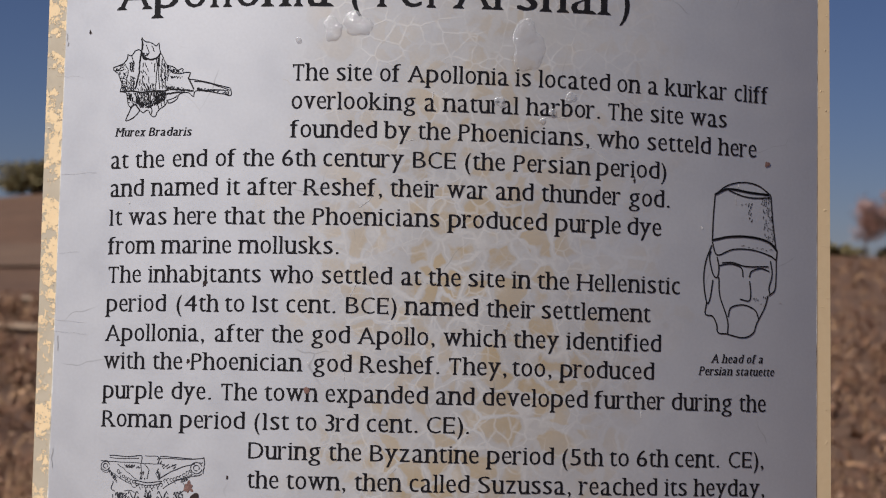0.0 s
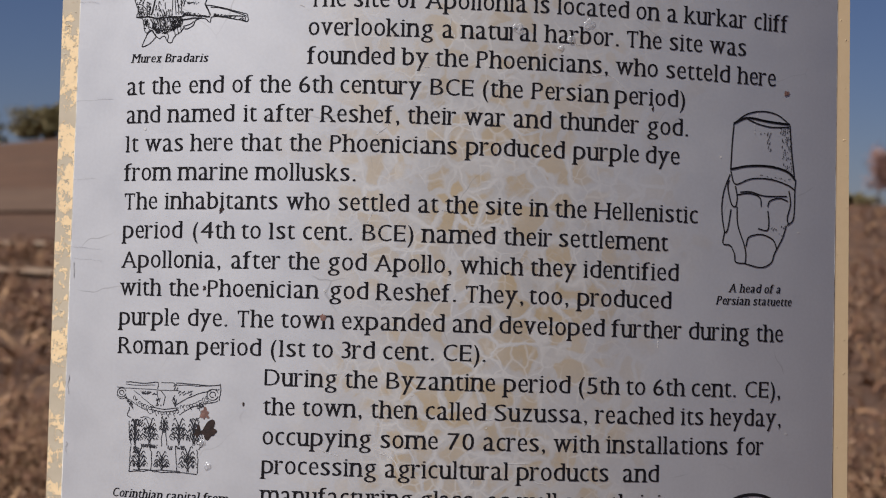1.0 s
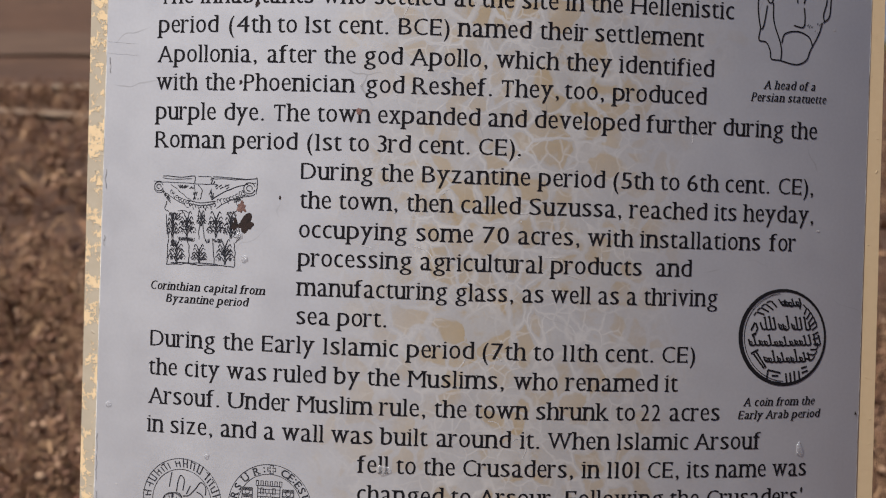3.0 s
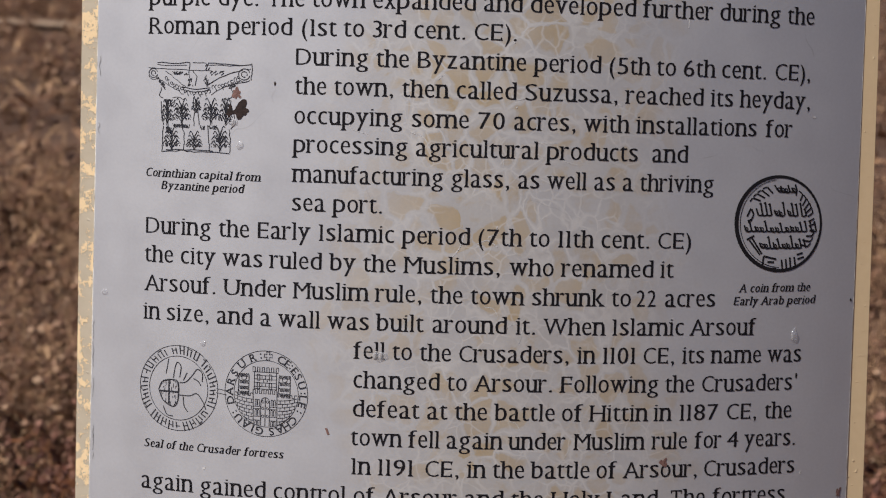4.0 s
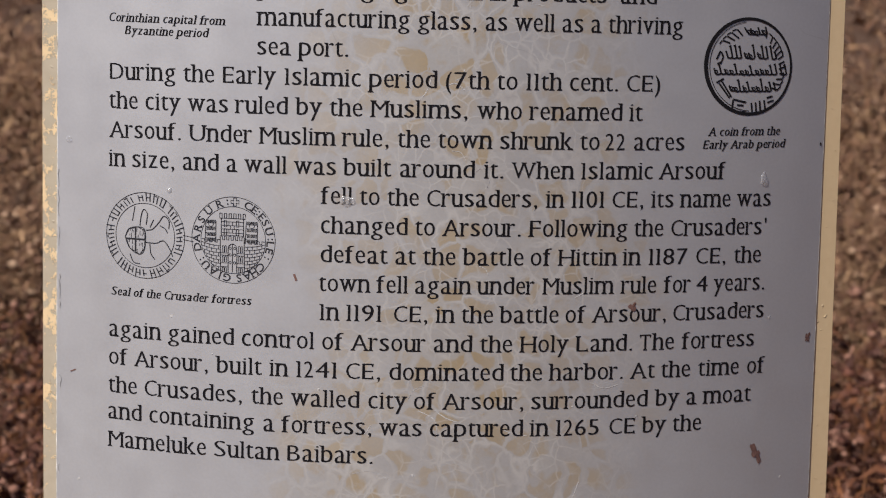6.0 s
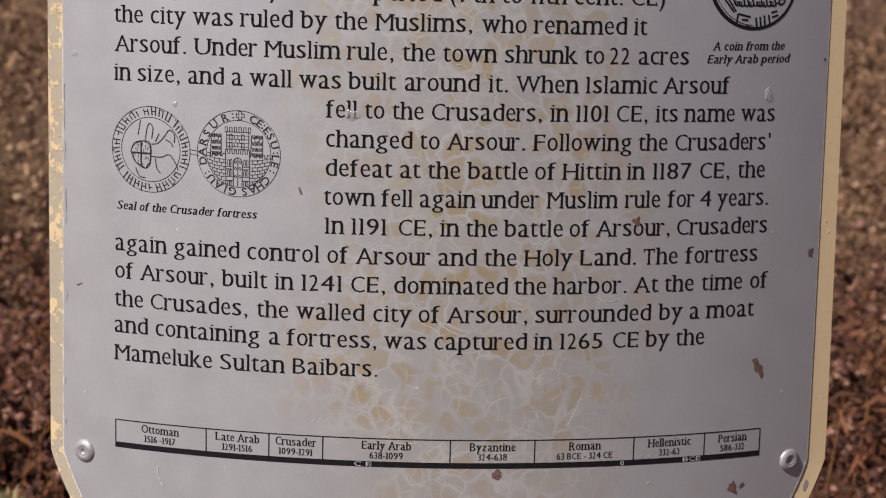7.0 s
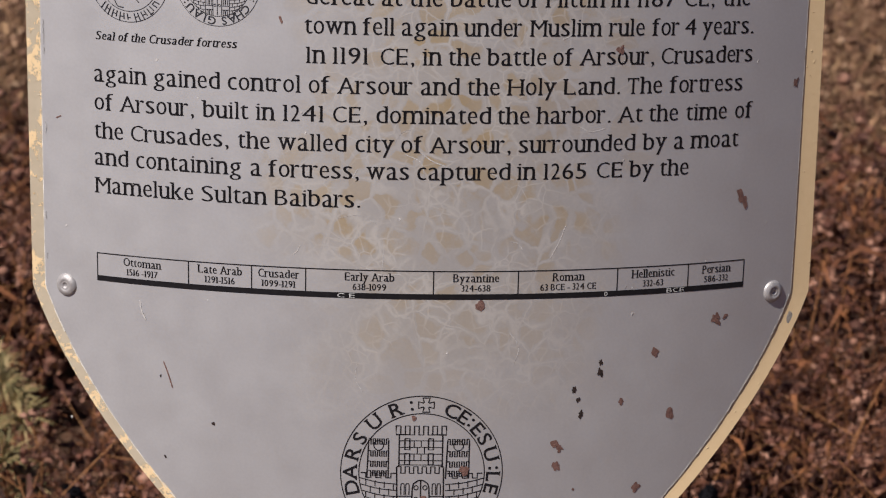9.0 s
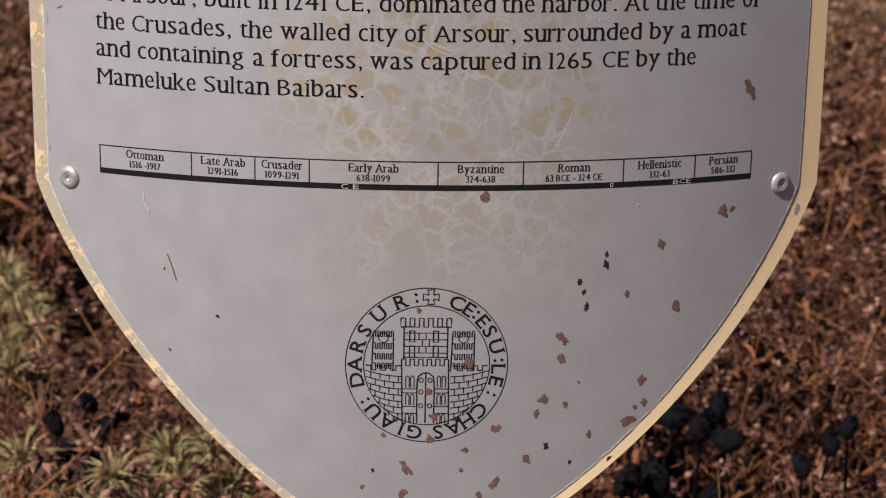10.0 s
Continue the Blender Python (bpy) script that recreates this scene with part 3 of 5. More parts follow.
thick = [shell_at(wander(c, 30 + i, 1.2)) for i, c in enumerate((((88, 302), (150, 301), (200, 308), (262, 303), (330, 303), (348, 290), (402, 296), (482, 301)), ((206, 86), (196, 150), (190, 220), (168, 292)),
         ((206, 20), (212, 60), (205, 92), (216, 128), (236, 130), (262, 134), (292, 122), (308, 100)), ((456, 232), (470, 262), (484, 292)), ((330, 322), (372, 312), (440, 306)), ((146, 395), (168, 372), (196, 406))))]
thin = [shell_at(wander(c, 50 + i, 1.0)) for i, c in enumerate((((292, 150), (286, 220), (280, 292)), ((303, 110), (298, 200), (304, 292)), ((318, 130), (312, 200), (318, 290)), ((330, 150), (334, 220), (330, 290)),
        ((345, 168), (352, 208), (345, 240)), ((372, 204), (410, 210), (430, 206)), ((486, 250), (570, 262), (668, 296)), ((500, 296), (590, 296), (655, 299), (660, 312)), ((232, 56), (246, 92), (240, 108)),
        ((262, 60), (276, 92)), ((110, 152), (132, 190), (122, 240), (128, 292)), ((152, 112), (160, 150), (150, 200)), ((86, 232), (118, 236), (140, 262)), ((56, 190), (92, 192), (110, 180)),
        ((300, 402), (296, 380), (286, 362)), ((316, 392), (312, 372), (302, 352)), ((330, 380), (328, 362), (318, 345)), ((256, 428), (262, 404), (256, 390)), ((340, 352), (376, 340), (396, 326))))]
tone = []
for poly, angle, gap, dash, skip, seed in ((((128, 312), (340, 308), (330, 352), (262, 384), (200, 380), (140, 350)), 1.45, 0.00085, 0.0050, 0.12, 1), (((176, 352), (262, 356), (256, 392), (196, 390)), 0.5, 0.0009, 0.0035, 0.1, 2),
         (((280, 300), (334, 300), (330, 345), (286, 380)), 1.2, 0.0008, 0.0040, 0.1, 3), (((212, 96), (240, 100), (240, 132), (216, 132)), 0.9, 0.0007, 0.003, 0.05, 4), (((284, 130), (300, 110), (304, 170), (290, 168)), 1.5, 0.0008, 0.003, 0.1, 5),
         (((140, 150), (168, 140), (160, 200), (142, 190)), 1.2, 0.0009, 0.0026, 0.2, 6), (((146, 220), (172, 230), (160, 296), (130, 290)), 1.9, 0.0010, 0.0030, 0.25, 7), (((92, 240), (120, 250), (124, 298), (100, 296)), 0.8, 0.0011, 0.0024, 0.3, 8),
         (((346, 168), (400, 192), (420, 205), (360, 204)), 0.4, 0.0009, 0.0024, 0.25, 9), (((360, 222), (430, 226), (428, 236), (364, 234)), 0.2, 0.0009, 0.0020, 0.3, 10), (((336, 276), (400, 282), (478, 296), (340, 298)), 0.1, 0.0008, 0.003, 0.15, 11),
         (((190, 260), (280, 262), (280, 300), (176, 300)), 1.5, 0.0013, 0.0030, 0.4, 12), (((200, 150), (282, 150), (280, 262), (192, 260)), 1.55, 0.0022, 0.0045, 0.55, 13), (((60, 176), (110, 154), (128, 230), (88, 226)), 0.5, 0.0015, 0.0020, 0.45, 14),
         (((310, 140), (345, 170), (345, 280), (308, 282)), 1.5, 0.0012, 0.0030, 0.4, 15), (((500, 285), (660, 296), (664, 320), (500, 300)), 0.12, 0.0012, 0.0045, 0.35, 16), (((126, 320), (150, 330), (160, 372), (134, 366)), 1.1, 0.0013, 0.0022, 0.3, 17)):
    tone += hatch(shell_at(poly), angle, gap, dash, skip, 0.0003, seed)
    tone += hatch(shell_at(poly), angle + 0.5, gap * 1.3, dash * 0.6, skip * 0.5 + 0.3, 0.0003, seed + 40)
printed("shell_drawing", gather(strokes(pen, 0.00062), strokes(thick, 0.0011), strokes(thin, 0.00056), strokes(tone, 0.00056)), panel, label="ink drawing of a spiny sea shell")


# the carved head, kept to its plain outline
def head_at(points):
    p = np.asarray(points, float)
    return np.stack([0.1928 + (p[:, 0] - 82) / 387 * 0.0625, 0.6490 - (p[:, 1] - 45) / 812 * 0.1135], 1)


HEAD = [((138, 115), (200, 65), (280, 45), (360, 58), (428, 105)), ((138, 115), (205, 84), (310, 96), (420, 104)), ((205, 90), (260, 112), (330, 124), (425, 118)),
        ((136, 112), (128, 230), (124, 360)), ((428, 108), (440, 240), (458, 380)), ((126, 354), (220, 332), (330, 330), (420, 352), (466, 396)),
        ((124, 362), (150, 430), (230, 398), (330, 396), (420, 420), (462, 445)), ((466, 396), (462, 450), (462, 520), (456, 600), (424, 632)),
        ((122, 380), (92, 470), (84, 570), (100, 676), (116, 660), (130, 560)), ((100, 678), (94, 738), (130, 748), (152, 790), (160, 832), (210, 838)),
        ((160, 545), (166, 640), (200, 740), (210, 790), (208, 836)), ((420, 632), (400, 700), (360, 780), (342, 830), (290, 856), (210, 840)),
        ((118, 410), (112, 450), (130, 530), (152, 545), (160, 500), (150, 440)), ((430, 450), (440, 520), (424, 590), (430, 625)),
        ((160, 485), (220, 474), (275, 492), (285, 540)), ((318, 540), (330, 508), (380, 492), (425, 505)), ((320, 560), (326, 620), (318, 662), (270, 655)),
        ((210, 750), (225, 700), (290, 685), (350, 710), (372, 760)), ((175, 470), (230, 466), (300, 484), (420, 480))]
lines = [head_at(smooth(h)) for h in HEAD]
bold = [head_at(smooth(h)) for h in (HEAD[5], HEAD[1])]
shade = hatch(head_at(((375, 125), (430, 120), (455, 370), (400, 340))), 1.4, 0.0017, 0.0012, 0.45, 0.0004, 7) + hatch(head_at(((270, 160), (330, 150), (330, 260), (300, 220))), 1.2, 0.0025, 0.002, 0.5, 0.0004, 8)
shade += hatch(head_at(((330, 640), (415, 630), (400, 690), (345, 660))), 0.9, 0.0017, 0.0012, 0.5, 0.0004, 9) + hatch(head_at(((255, 372), (440, 385), (440, 405), (300, 385))), 0.2, 0.0017, 0.001, 0.5, 0.0003, 10)
printed("head_drawing", gather(strokes(lines, 0.0010), strokes(bold, 0.0017), strokes(shade, 0.0006)), panel, label="ink outline of a carved head in a tall hat")


# the corinthian capital
capital_at = ruled((0.0001481, 0.0000056), (0.0000035, -0.0001357), (-0.25739, 0.44947))
rng = np.random.RandomState(31)
fine, heavy, dark = [], [], []
for i, c in enumerate((((112, 60), (200, 68), (280, 66), (282, 104)), ((300, 66), (370, 70), (372, 98)), ((110, 74), (190, 80), (270, 78)), ((380, 68), (500, 78), (604, 80)), ((372, 78), (470, 84), (560, 84)), ((60, 88), (130, 96), (290, 104), (400, 110)),
                       ((606, 78), (608, 120), (600, 158)), ((584, 104), (602, 102)), ((152, 108), (196, 140), (240, 180), (262, 192)), ((560, 106), (470, 134), (410, 164), (372, 188)), ((110, 142), (160, 178), (214, 210), (248, 232)),
                       ((580, 166), (520, 180), (452, 200), (396, 236)), ((240, 192), (310, 206), (390, 196)), ((246, 206), (310, 220), (388, 210)), ((278, 110), (282, 150), (272, 190)), ((300, 112), (320, 140), (312, 190)), ((372, 130), (360, 160), (376, 190)),
                       ((104, 130), (122, 160), (140, 182)), ((130, 196), (120, 240), (140, 250)), ((190, 250), (220, 246), (250, 262)), ((500, 200), (506, 240), (480, 262)))):
    (heavy if i % 3 == 0 else fine).append(capital_at(wander(c, 200 + i, 1.6)))
for cx, cy, r in ((86, 118, 24), (567, 130, 29)):
    heavy += [capital_at(ring(cx, cy, r, n=24, a0=0.3, a1=6.0)), capital_at(ring(cx, cy, r * 0.5, n=14, a0=1.2, a1=6.8))]
    fine.append(capital_at(ring(cx + 3, cy + 4, r * 1.25, n=16, a0=0.8, a1=2.9)))
# beads and scrolls along the two hanging bands
for (x0, y0), (x1, y1), n in (((150, 140), (262, 206), 8), ((545, 140), (398, 196), 9), ((250, 212), (392, 214), 9)):
    for k in range(n):
        f = (k + 0.5) / n
        x, y = x0 + (x1 - x0) * f, y0 + (y1 - y0) * f + 14 * math.sin(math.pi * f)
        fine.append(capital_at(ring(x, y, rng.uniform(5, 9), rng.uniform(6, 11), n=9, a0=rng.uniform(0, 3), a1=rng.uniform(5, 8))))
        if k % 2:
            heavy.append(capital_at(((x - 3, y + 9), (x + rng.uniform(0, 5), y + 22))))
for poly, angle, gap, seed in ((((100, 138), (150, 170), (148, 206), (122, 176)), 0.8, 0.0007, 12), (((548, 162), (500, 172), (486, 206), (520, 196)), 2.2, 0.0007, 13), (((190, 110), (282, 112), (272, 130), (200, 128)), 0.5, 0.0009, 14),
                               (((384, 112), (470, 112), (452, 132), (396, 134)), 0.6, 0.0009, 15), (((366, 72), (390, 74), (384, 106), (368, 106)), 1.2, 0.0009, 16), (((276, 150), (296, 146), (300, 190), (272, 188)), 1.3, 0.0009, 17),
                               (((360, 146), (376, 140), (384, 182), (366, 184)), 1.7, 0.0009, 18), (((150, 256), (206, 262), (196, 300), (160, 292)), 0.9, 0.0009, 19), (((452, 256), (490, 250), (494, 300), (462, 292)), 2.1, 0.0009, 20)):
    dark += hatch(capital_at(poly), angle, gap, 0.0034, 0.12, 0.0003, seed)


def acanthus(cx, top, base, half, lobes, seed):
    """A curling leaf: ribs that spring from the stem and droop at their tips, dark between them."""
    rg = np.random.RandomState(seed)
    h = base - top
    for sgn in (-1, 1):
        for k in range(lobes):
            f = k / (lobes - 1)
            y0 = base - h * (0.12 + 0.55 * f)
            reach = half * (1.0 - 0.45 * f)
            tip = (cx + sgn * reach, y0 - h * (0.16 + 0.10 * f) + rg.uniform(-3, 3))
            crest = (cx + sgn * reach * 0.72, y0 - h * (0.30 + 0.06 * f))
            rib = ((cx + sgn * 3, y0), (cx + sgn * reach * 0.32, y0 - h * 0.17), crest, tip)
            heavy.append(capital_at(wander(rib, seed * 9 + k, 1.0)))
            fine.append(capital_at(wander([(x - sgn * 5, y + 7) for x, y in rib[:3]], seed * 7 + k, 1.0)))
            if k < lobes - 1:
                gap_ = [(cx + sgn * reach * 0.34, y0 - h * 0.13), (cx + sgn * reach * 0.74, y0 - h * 0.22), (cx + sgn * reach * 0.96, y0 - h * 0.08), (cx + sgn * reach * 0.5, y0 - h * 0.04)]
                dark.extend(hatch(capital_at(gap_), 1.2 * sgn, 0.0009, 0.0030, 0.18, 0.0003, seed * 5 + k))
    heavy.append(capital_at(((cx - 3, base), (cx - 2, top + h * 0.3))))
    fine.append(capital_at(((cx + 4, base), (cx + 4, top + h * 0.3))))


for i, (cx, top, base, half, lobes) in enumerate(((238, 256, 392, 50, 4), (394, 256, 392, 50, 4), (160, 262, 396, 34, 4), (470, 262, 396, 36, 4), (316, 250, 330, 26, 3), (182, 404, 530, 48, 4), (304, 430, 528, 44, 4), (440, 404, 536, 50, 4))):
    acanthus(cx, top, base, half, lobes, 40 + i)
for i, c in enumerate((((130, 268), (128, 330), (140, 392)), ((300, 262), (306, 330), (302, 400)), ((330, 262), (326, 330), (332, 396)), ((496, 262), (500, 300), (520, 380), (494, 420)), ((138, 398), (132, 470), (130, 534)), ((244, 396), (250, 470), (246, 528)),
                       ((376, 398), (380, 470), (384, 530)), ((488, 420), (494, 480), (488, 545)), ((130, 534), (230, 530), (300, 536), (400, 538), (490, 547)), ((150, 524), (260, 526), (400, 530)), ((206, 340), (240, 350), (268, 344)), ((356, 350), (392, 356), (424, 350)))):
    heavy.append(capital_at(wander(c, 300 + i, 1.4)))
for cx, cy, r in ((178, 496, 20), (304, 492, 24), (438, 476, 18), (240, 322, 26), (390, 324, 28), (494, 380, 18)):
    fine += [capital_at(ring(cx, cy, r, r * 0.9, n=14, a0=2.6, a1=7.4)), capital_at(ring(cx, cy + 2, r * 0.45, n=10, a0=0.5, a1=5.2))]
for poly, angle, seed in ((((190, 388), (280, 392), (276, 412), (196, 404)), 1.3, 21), (((380, 396), (424, 398), (420, 420), (384, 414)), 1.4, 22), (((150, 402), (186, 410), (182, 440), (156, 436)), 0.9, 23), (((420, 462), (470, 460), (466, 480), (424, 482)), 0.3, 24),
                          (((336, 396), (360, 398), (356, 420), (340, 420)), 1.5, 25), (((168, 490), (190, 490), (186, 510), (172, 510)), 0.4, 26), (((202, 300), (276, 300), (270, 316), (208, 316)), 0.2, 27), (((356, 302), (428, 302), (424, 318), (360, 318)), 0.2, 28)):
    dark += hatch(capital_at(poly), angle, 0.0008, 0.0030, 0.12, 0.0003, seed)
printed("capital_drawing", gather(strokes(fine, 0.0004), strokes(heavy, 0.00056), strokes(dark, 0.0006)), panel, INK_FADED, label="faded ink drawing of a leafy column capital")

# the coin, its unreadable script as bars
coin_at = ruled((0.0001603, -0.0000021), (0.0000051, -0.000138), (0.17857, 0.37869))
band = np.vstack([coin_at(ring(277, 298, 232, 258, n=60)), coin_at(ring(281, 297, 216, 241, n=60))])
coin = [(band, [(i, i + 1, 62 + i, 61 + i) for i in range(60)]), strokes([coin_at(ring(283, 297, 209, 233, n=60, a0=1.6, a1=4.6))], 0.0005)]
rng = np.random.RandomState(21)
# four bands of joined bars: where each band starts and ends, its foot, and the height of each upright
for x0, x1, foot_y, ups in ((268, 366, 128, (16, 30, 18, 34, 22, 38)), (162, 418, 252, (34, 62, 64, 60, 26, 30, 66, 28, 64, 62, 66, 40)), (102, 474, 336, (30, 46, 24, 22, 50, 20, 24, 44, 22, 26, 24, 46, 52, 56, 50)), (180, 416, 424, (24, 22, 58, 30, 44, 20, 26, 62, 24, 48, 44))):
    step = (x1 - x0) / (len(ups) - 1)
    for i, h in enumerate(ups):
        x, y = x0 + i * step, foot_y + rng.uniform(-3, 3)
        coin.append(strokes([coin_at(smooth(((x - 7, y - h), (x - 2, y - h * 0.5), (x + 4, y)), 4))], 0.00135))
        if h > 40:
            coin.append(strokes([coin_at(((x - 15, y - h + 4), (x - 4, y - h - 3)))], 0.0008))
        if i < len(ups) - 1 and (h < 40 or i % 3):
            coin.append(strokes([coin_at(((x, y), (x + step * 0.55, y + 4), (x + step + 3, foot_y)))], 0.0012))
        if h < 32:
            coin.append(strokes([coin_at(ring(x + 4, y - 10, 8, 9, n=9))], 0.0008))
# bars round the rim, leaning with it
for deg, h in ((100, 30), (112, 44), (122, 50), (131, 46), (140, 40), (62, 34), (50, 40), (41, 46), (33, 50), (25, 44), (17, 36), (8, 30), (0, 34), (-9, 26), (-18, 36), (-27, 44), (-36, 40)):
    a = radians(deg)
    x, y = 281 + 186 * math.cos(a), 297 - 208 * math.sin(a)
    coin.append(strokes([coin_at(((x, y), (x - h * math.cos(a + 0.35), y + h * math.sin(a + 0.35))))], 0.0012))
    if h > 35:
        coin.append(strokes([coin_at(((x - 3, y), (x - 26 * math.sin(a), y - 24 * math.cos(a))))], 0.0010))
for bars in (((108, 384), (146, 362), (122, 386), (176, 462)), ((132, 370), (186, 458)), ((196, 470), (190, 520), (196, 470), (262, 486)), ((216, 500), (250, 502), (232, 536), (262, 538)), ((290, 488), (296, 545), (312, 484), (318, 545)), ((334, 476), (340, 545), (358, 474), (366, 534)),
             ((372, 462), (404, 452), (376, 486), (410, 474)), ((128, 218), (108, 262), (112, 286), (132, 276)), ((132, 222), (142, 250), (128, 286))):
    for i in range(0, len(bars) - 1, 2):
        coin.append(strokes([coin_at(bars[i:i + 2])], 0.0014))
    if len(bars) == 3:
        coin.append(strokes([coin_at(bars[1:])], 0.0012))
printed("coin_drawing", gather(*coin), panel, label="ink drawing of a coin with bands of script")

# the castle seal, drawn large at the foot and again small above
SEAL_TEXT = (("C", 24), ("E", 35), (":", 42), ("E", 50), ("S", 60), ("U", 74), (":", 86), ("L", 93), ("E", 104), (":", 115), ("C", 132), ("H", 145), ("A", 157), ("S", 170),
             ("G", 189), ("I", 200), ("A", 213), ("U", 227), (":", 238), ("D", 257), ("A", 270), ("R", 286), ("S", 300), ("U", 318), ("R", 338), (":", 351))


def castle_seal(cu, cv, r, nib, heavy_nib):
    """A round seal: two rings with letters between them and a castle of three towers."""
    def at(p):
        p = np.asarray(p, float)
        return np.stack([cu + (p[:, 0] - 400) / 300 * r, cv - (p[:, 1] - 340) / 280 * r], 1)

    fine, heavy = [ring(cu, cv, r), ring(cu, cv, r * 0.775)], []
    heavy += [at(crenels(303, 488, 200, 168, 6)), at(((303, 168), (303, 200), (488, 200), (488, 168))), at(((315, 200), (315, 318))), at(((475, 200), (475, 318)))]
    heavy += [at(crenels(307, 480, 340, 316, 6)), at(((307, 318), (312, 555))), at(((480, 318), (484, 555)))]
    heavy += [at(smooth(((366, 550), (366, 400), (380, 372), (397, 366), (414, 372), (428, 400), (428, 550)))), at(((397, 368), (397, 550)))]
    for y in (222, 246, 270, 294, 310):
        fine.append(at(((317, y), (473, y))))
    for x in (345, 432):
        for y in (234, 288):
            heavy.append(at(((x - 9, y - 20), (x + 9, y - 20), (x + 9, y + 20), (x - 9, y + 20), (x - 9, y - 20))))
    for i, y in enumerate((222, 246, 270)):
        for x in range(370 + 12 * (i % 2), 425, 26):
            fine.append(at(((x, y), (x, y + 24))))
    for y in (425, 440, 490, 515):
        fine += [at(((312, y), (366, y))), at(((428, y), (484, y)))]
    for x in (330, 348, 446, 464):
        for y0, y1 in ((378, 420), (445, 485), (518, 552)):
            fine.append(at(smooth(((x - 6, y1), (x - 6, y0 + 6), (x, y0), (x + 6, y0 + 6), (x + 6, y1)))))
    for x in (380, 413):
        for y in (393, 436, 487):
            fine.append(at(ring(x, y, 8, n=10)))
    for x0, x1 in ((203, 276), (494, 574)):
        for y in (236, 280, 318, 352):
            heavy.append(at(crenels(x0, x1, y, y - 20, 5)))
        heavy += [at(((x0, 220), (x0 - 6, 360))), at(((x1, 220), (x1, 360)))]
        fine.append(at(ring((x0 + x1) / 2, 240, 18, n=14)))
    for sgn in (-1, 1):
        inner = 400 + sgn * 88
        for k in range(9):
            y = 365 + k * 23
            reach = 300 * 0.775 * math.sqrt(max(0.0, 1 - ((y - 340 - 6) / (280 * 0.775)) ** 2))
            if reach > 100:
                end = 400 + sgn * reach
                fine.append(at(smooth(((inner, y + 16), ((inner + end) / 2, y + 10), (end, y - 6)))))
                for x in np.arange(104 + 17 * (k % 2), reach - 8, 34):
                    f = (x - 88) / (reach - 88)
                    yy = y + 16 - 22 * f
                    fine.append(at(((400 + sgn * x, yy), (400 + sgn * x, yy + 22))))
        heavy.append(at(crenels(400 + sgn * 95, 400 + sgn * 225, 362 - 4, 345 - 4, 4)))
    arm = ((-8, -10), (-14, -30), (14, -30), (8, -10))
    for k in range(4):
        turn = [(x, y) for x, y in arm] if k == 0 else [(-y, x) for x, y in turn]
        heavy.append(at([(412 + x * 0.95, 92 + y * 0.85) for x, y in turn]))
    pieces = [strokes(fine, nib), strokes(heavy, heavy_nib)]
    for ch, deg in SEAL_TEXT:
        g, f, _ = glyph(ch, 0.014, True, "plain")
        g = g - (g.max(0) + g.min(0)) / 2
        scale = r * 0.172 / 0.67
        sx = scale * (1.0 if ch in "I:" else 1.1)
        a = -math.radians(deg)
        x, y = g[:, 0] * sx, g[:, 1] * scale + r * 0.885
        pieces.append((np.stack([cu + x * math.cos(a) - y * math.sin(a), cv + x * math.sin(a) + y * math.cos(a)], 1), f))
    return gather(*pieces)


printed("seal_drawing", castle_seal(0.0006, -0.1552, 0.0607, 0.0007, 0.0010), panel, label="large round ink seal with a castle of three towers")
printed("seal_drawing", castle_seal(-0.1522, 0.2064, 0.0312, 0.00036, 0.00052), panel, INK_FADED, label="small round ink seal with a castle")
# its other side: a plain shield with a cross, and a ring of unreadable script as bars
CX, CY, CR = -0.2203, 0.2056, 0.0318
other = [strokes([ring(CX, CY, CR * 0.985), ring(CX, CY, CR * 0.74)], 0.0004)]
for k in range(58):
    if k % 9 == 8:
        continue
    a = 2 * math.pi * k / 58
    r0, r1 = CR * 0.79, CR * rng.choice([0.93, 1.0])
    other.append(strokes([np.array([(CX + math.cos(a) * r0, CY + math.sin(a) * r0), (CX + math.cos(a + 0.03) * r1, CY + math.sin(a + 0.03) * r1)])], 0.0008))
    if k % 2:
        other.append(strokes([ring(CX, CY, CR * rng.choice([0.8, 0.88, 0.95]), n=3, a0=a, a1=a + 0.11)], 0.0006))
guard = np.array([(-0.016, -0.002), (-0.013, 0.004), (-0.006, 0.006), (0.0, 0.004), (0.0, -0.009), (-0.004, -0.014), (-0.012, -0.010), (-0.016, -0.002)]) + (CX, CY)
other += [strokes([guard, smooth(guard)], 0.0006), strokes([np.array([(CX - 0.0075, CY - 0.012), (CX - 0.0075, CY + 0.005)]), np.array([(CX - 0.0155, CY - 0.003), (CX, CY - 0.003)])], 0.0012)]
other.append(strokes(hatch(guard, 1.5, 0.0012, 0.003, 0.3, 0.0002, 22), 0.0003))
for c in (((0.001, 0.004), (0.006, 0.005), (0.011, 0.010), (0.015, 0.015), (0.019, 0.012), (0.019, 0.006)), ((0.001, -0.005), (0.009, -0.005), (0.015, -0.003), (0.020, -0.009), (0.022, -0.014)),
          ((0.004, -0.006), (0.005, -0.013), (0.008, -0.017)), ((0.012, 0.008), (0.016, 0.006), (0.018, 0.003)), ((-0.004, 0.007), (-0.003, 0.014), (-0.001, 0.019), (0.002, 0.016), (0.001, 0.008)),
          ((-0.010, 0.010), (-0.008, 0.021)), ((-0.012, -0.014), (-0.009, -0.020), (-0.004, -0.021)), ((0.004, 0.006), (0.007, 0.012))):
    other.append(strokes([smooth(c) + (CX, CY)], 0.0007))
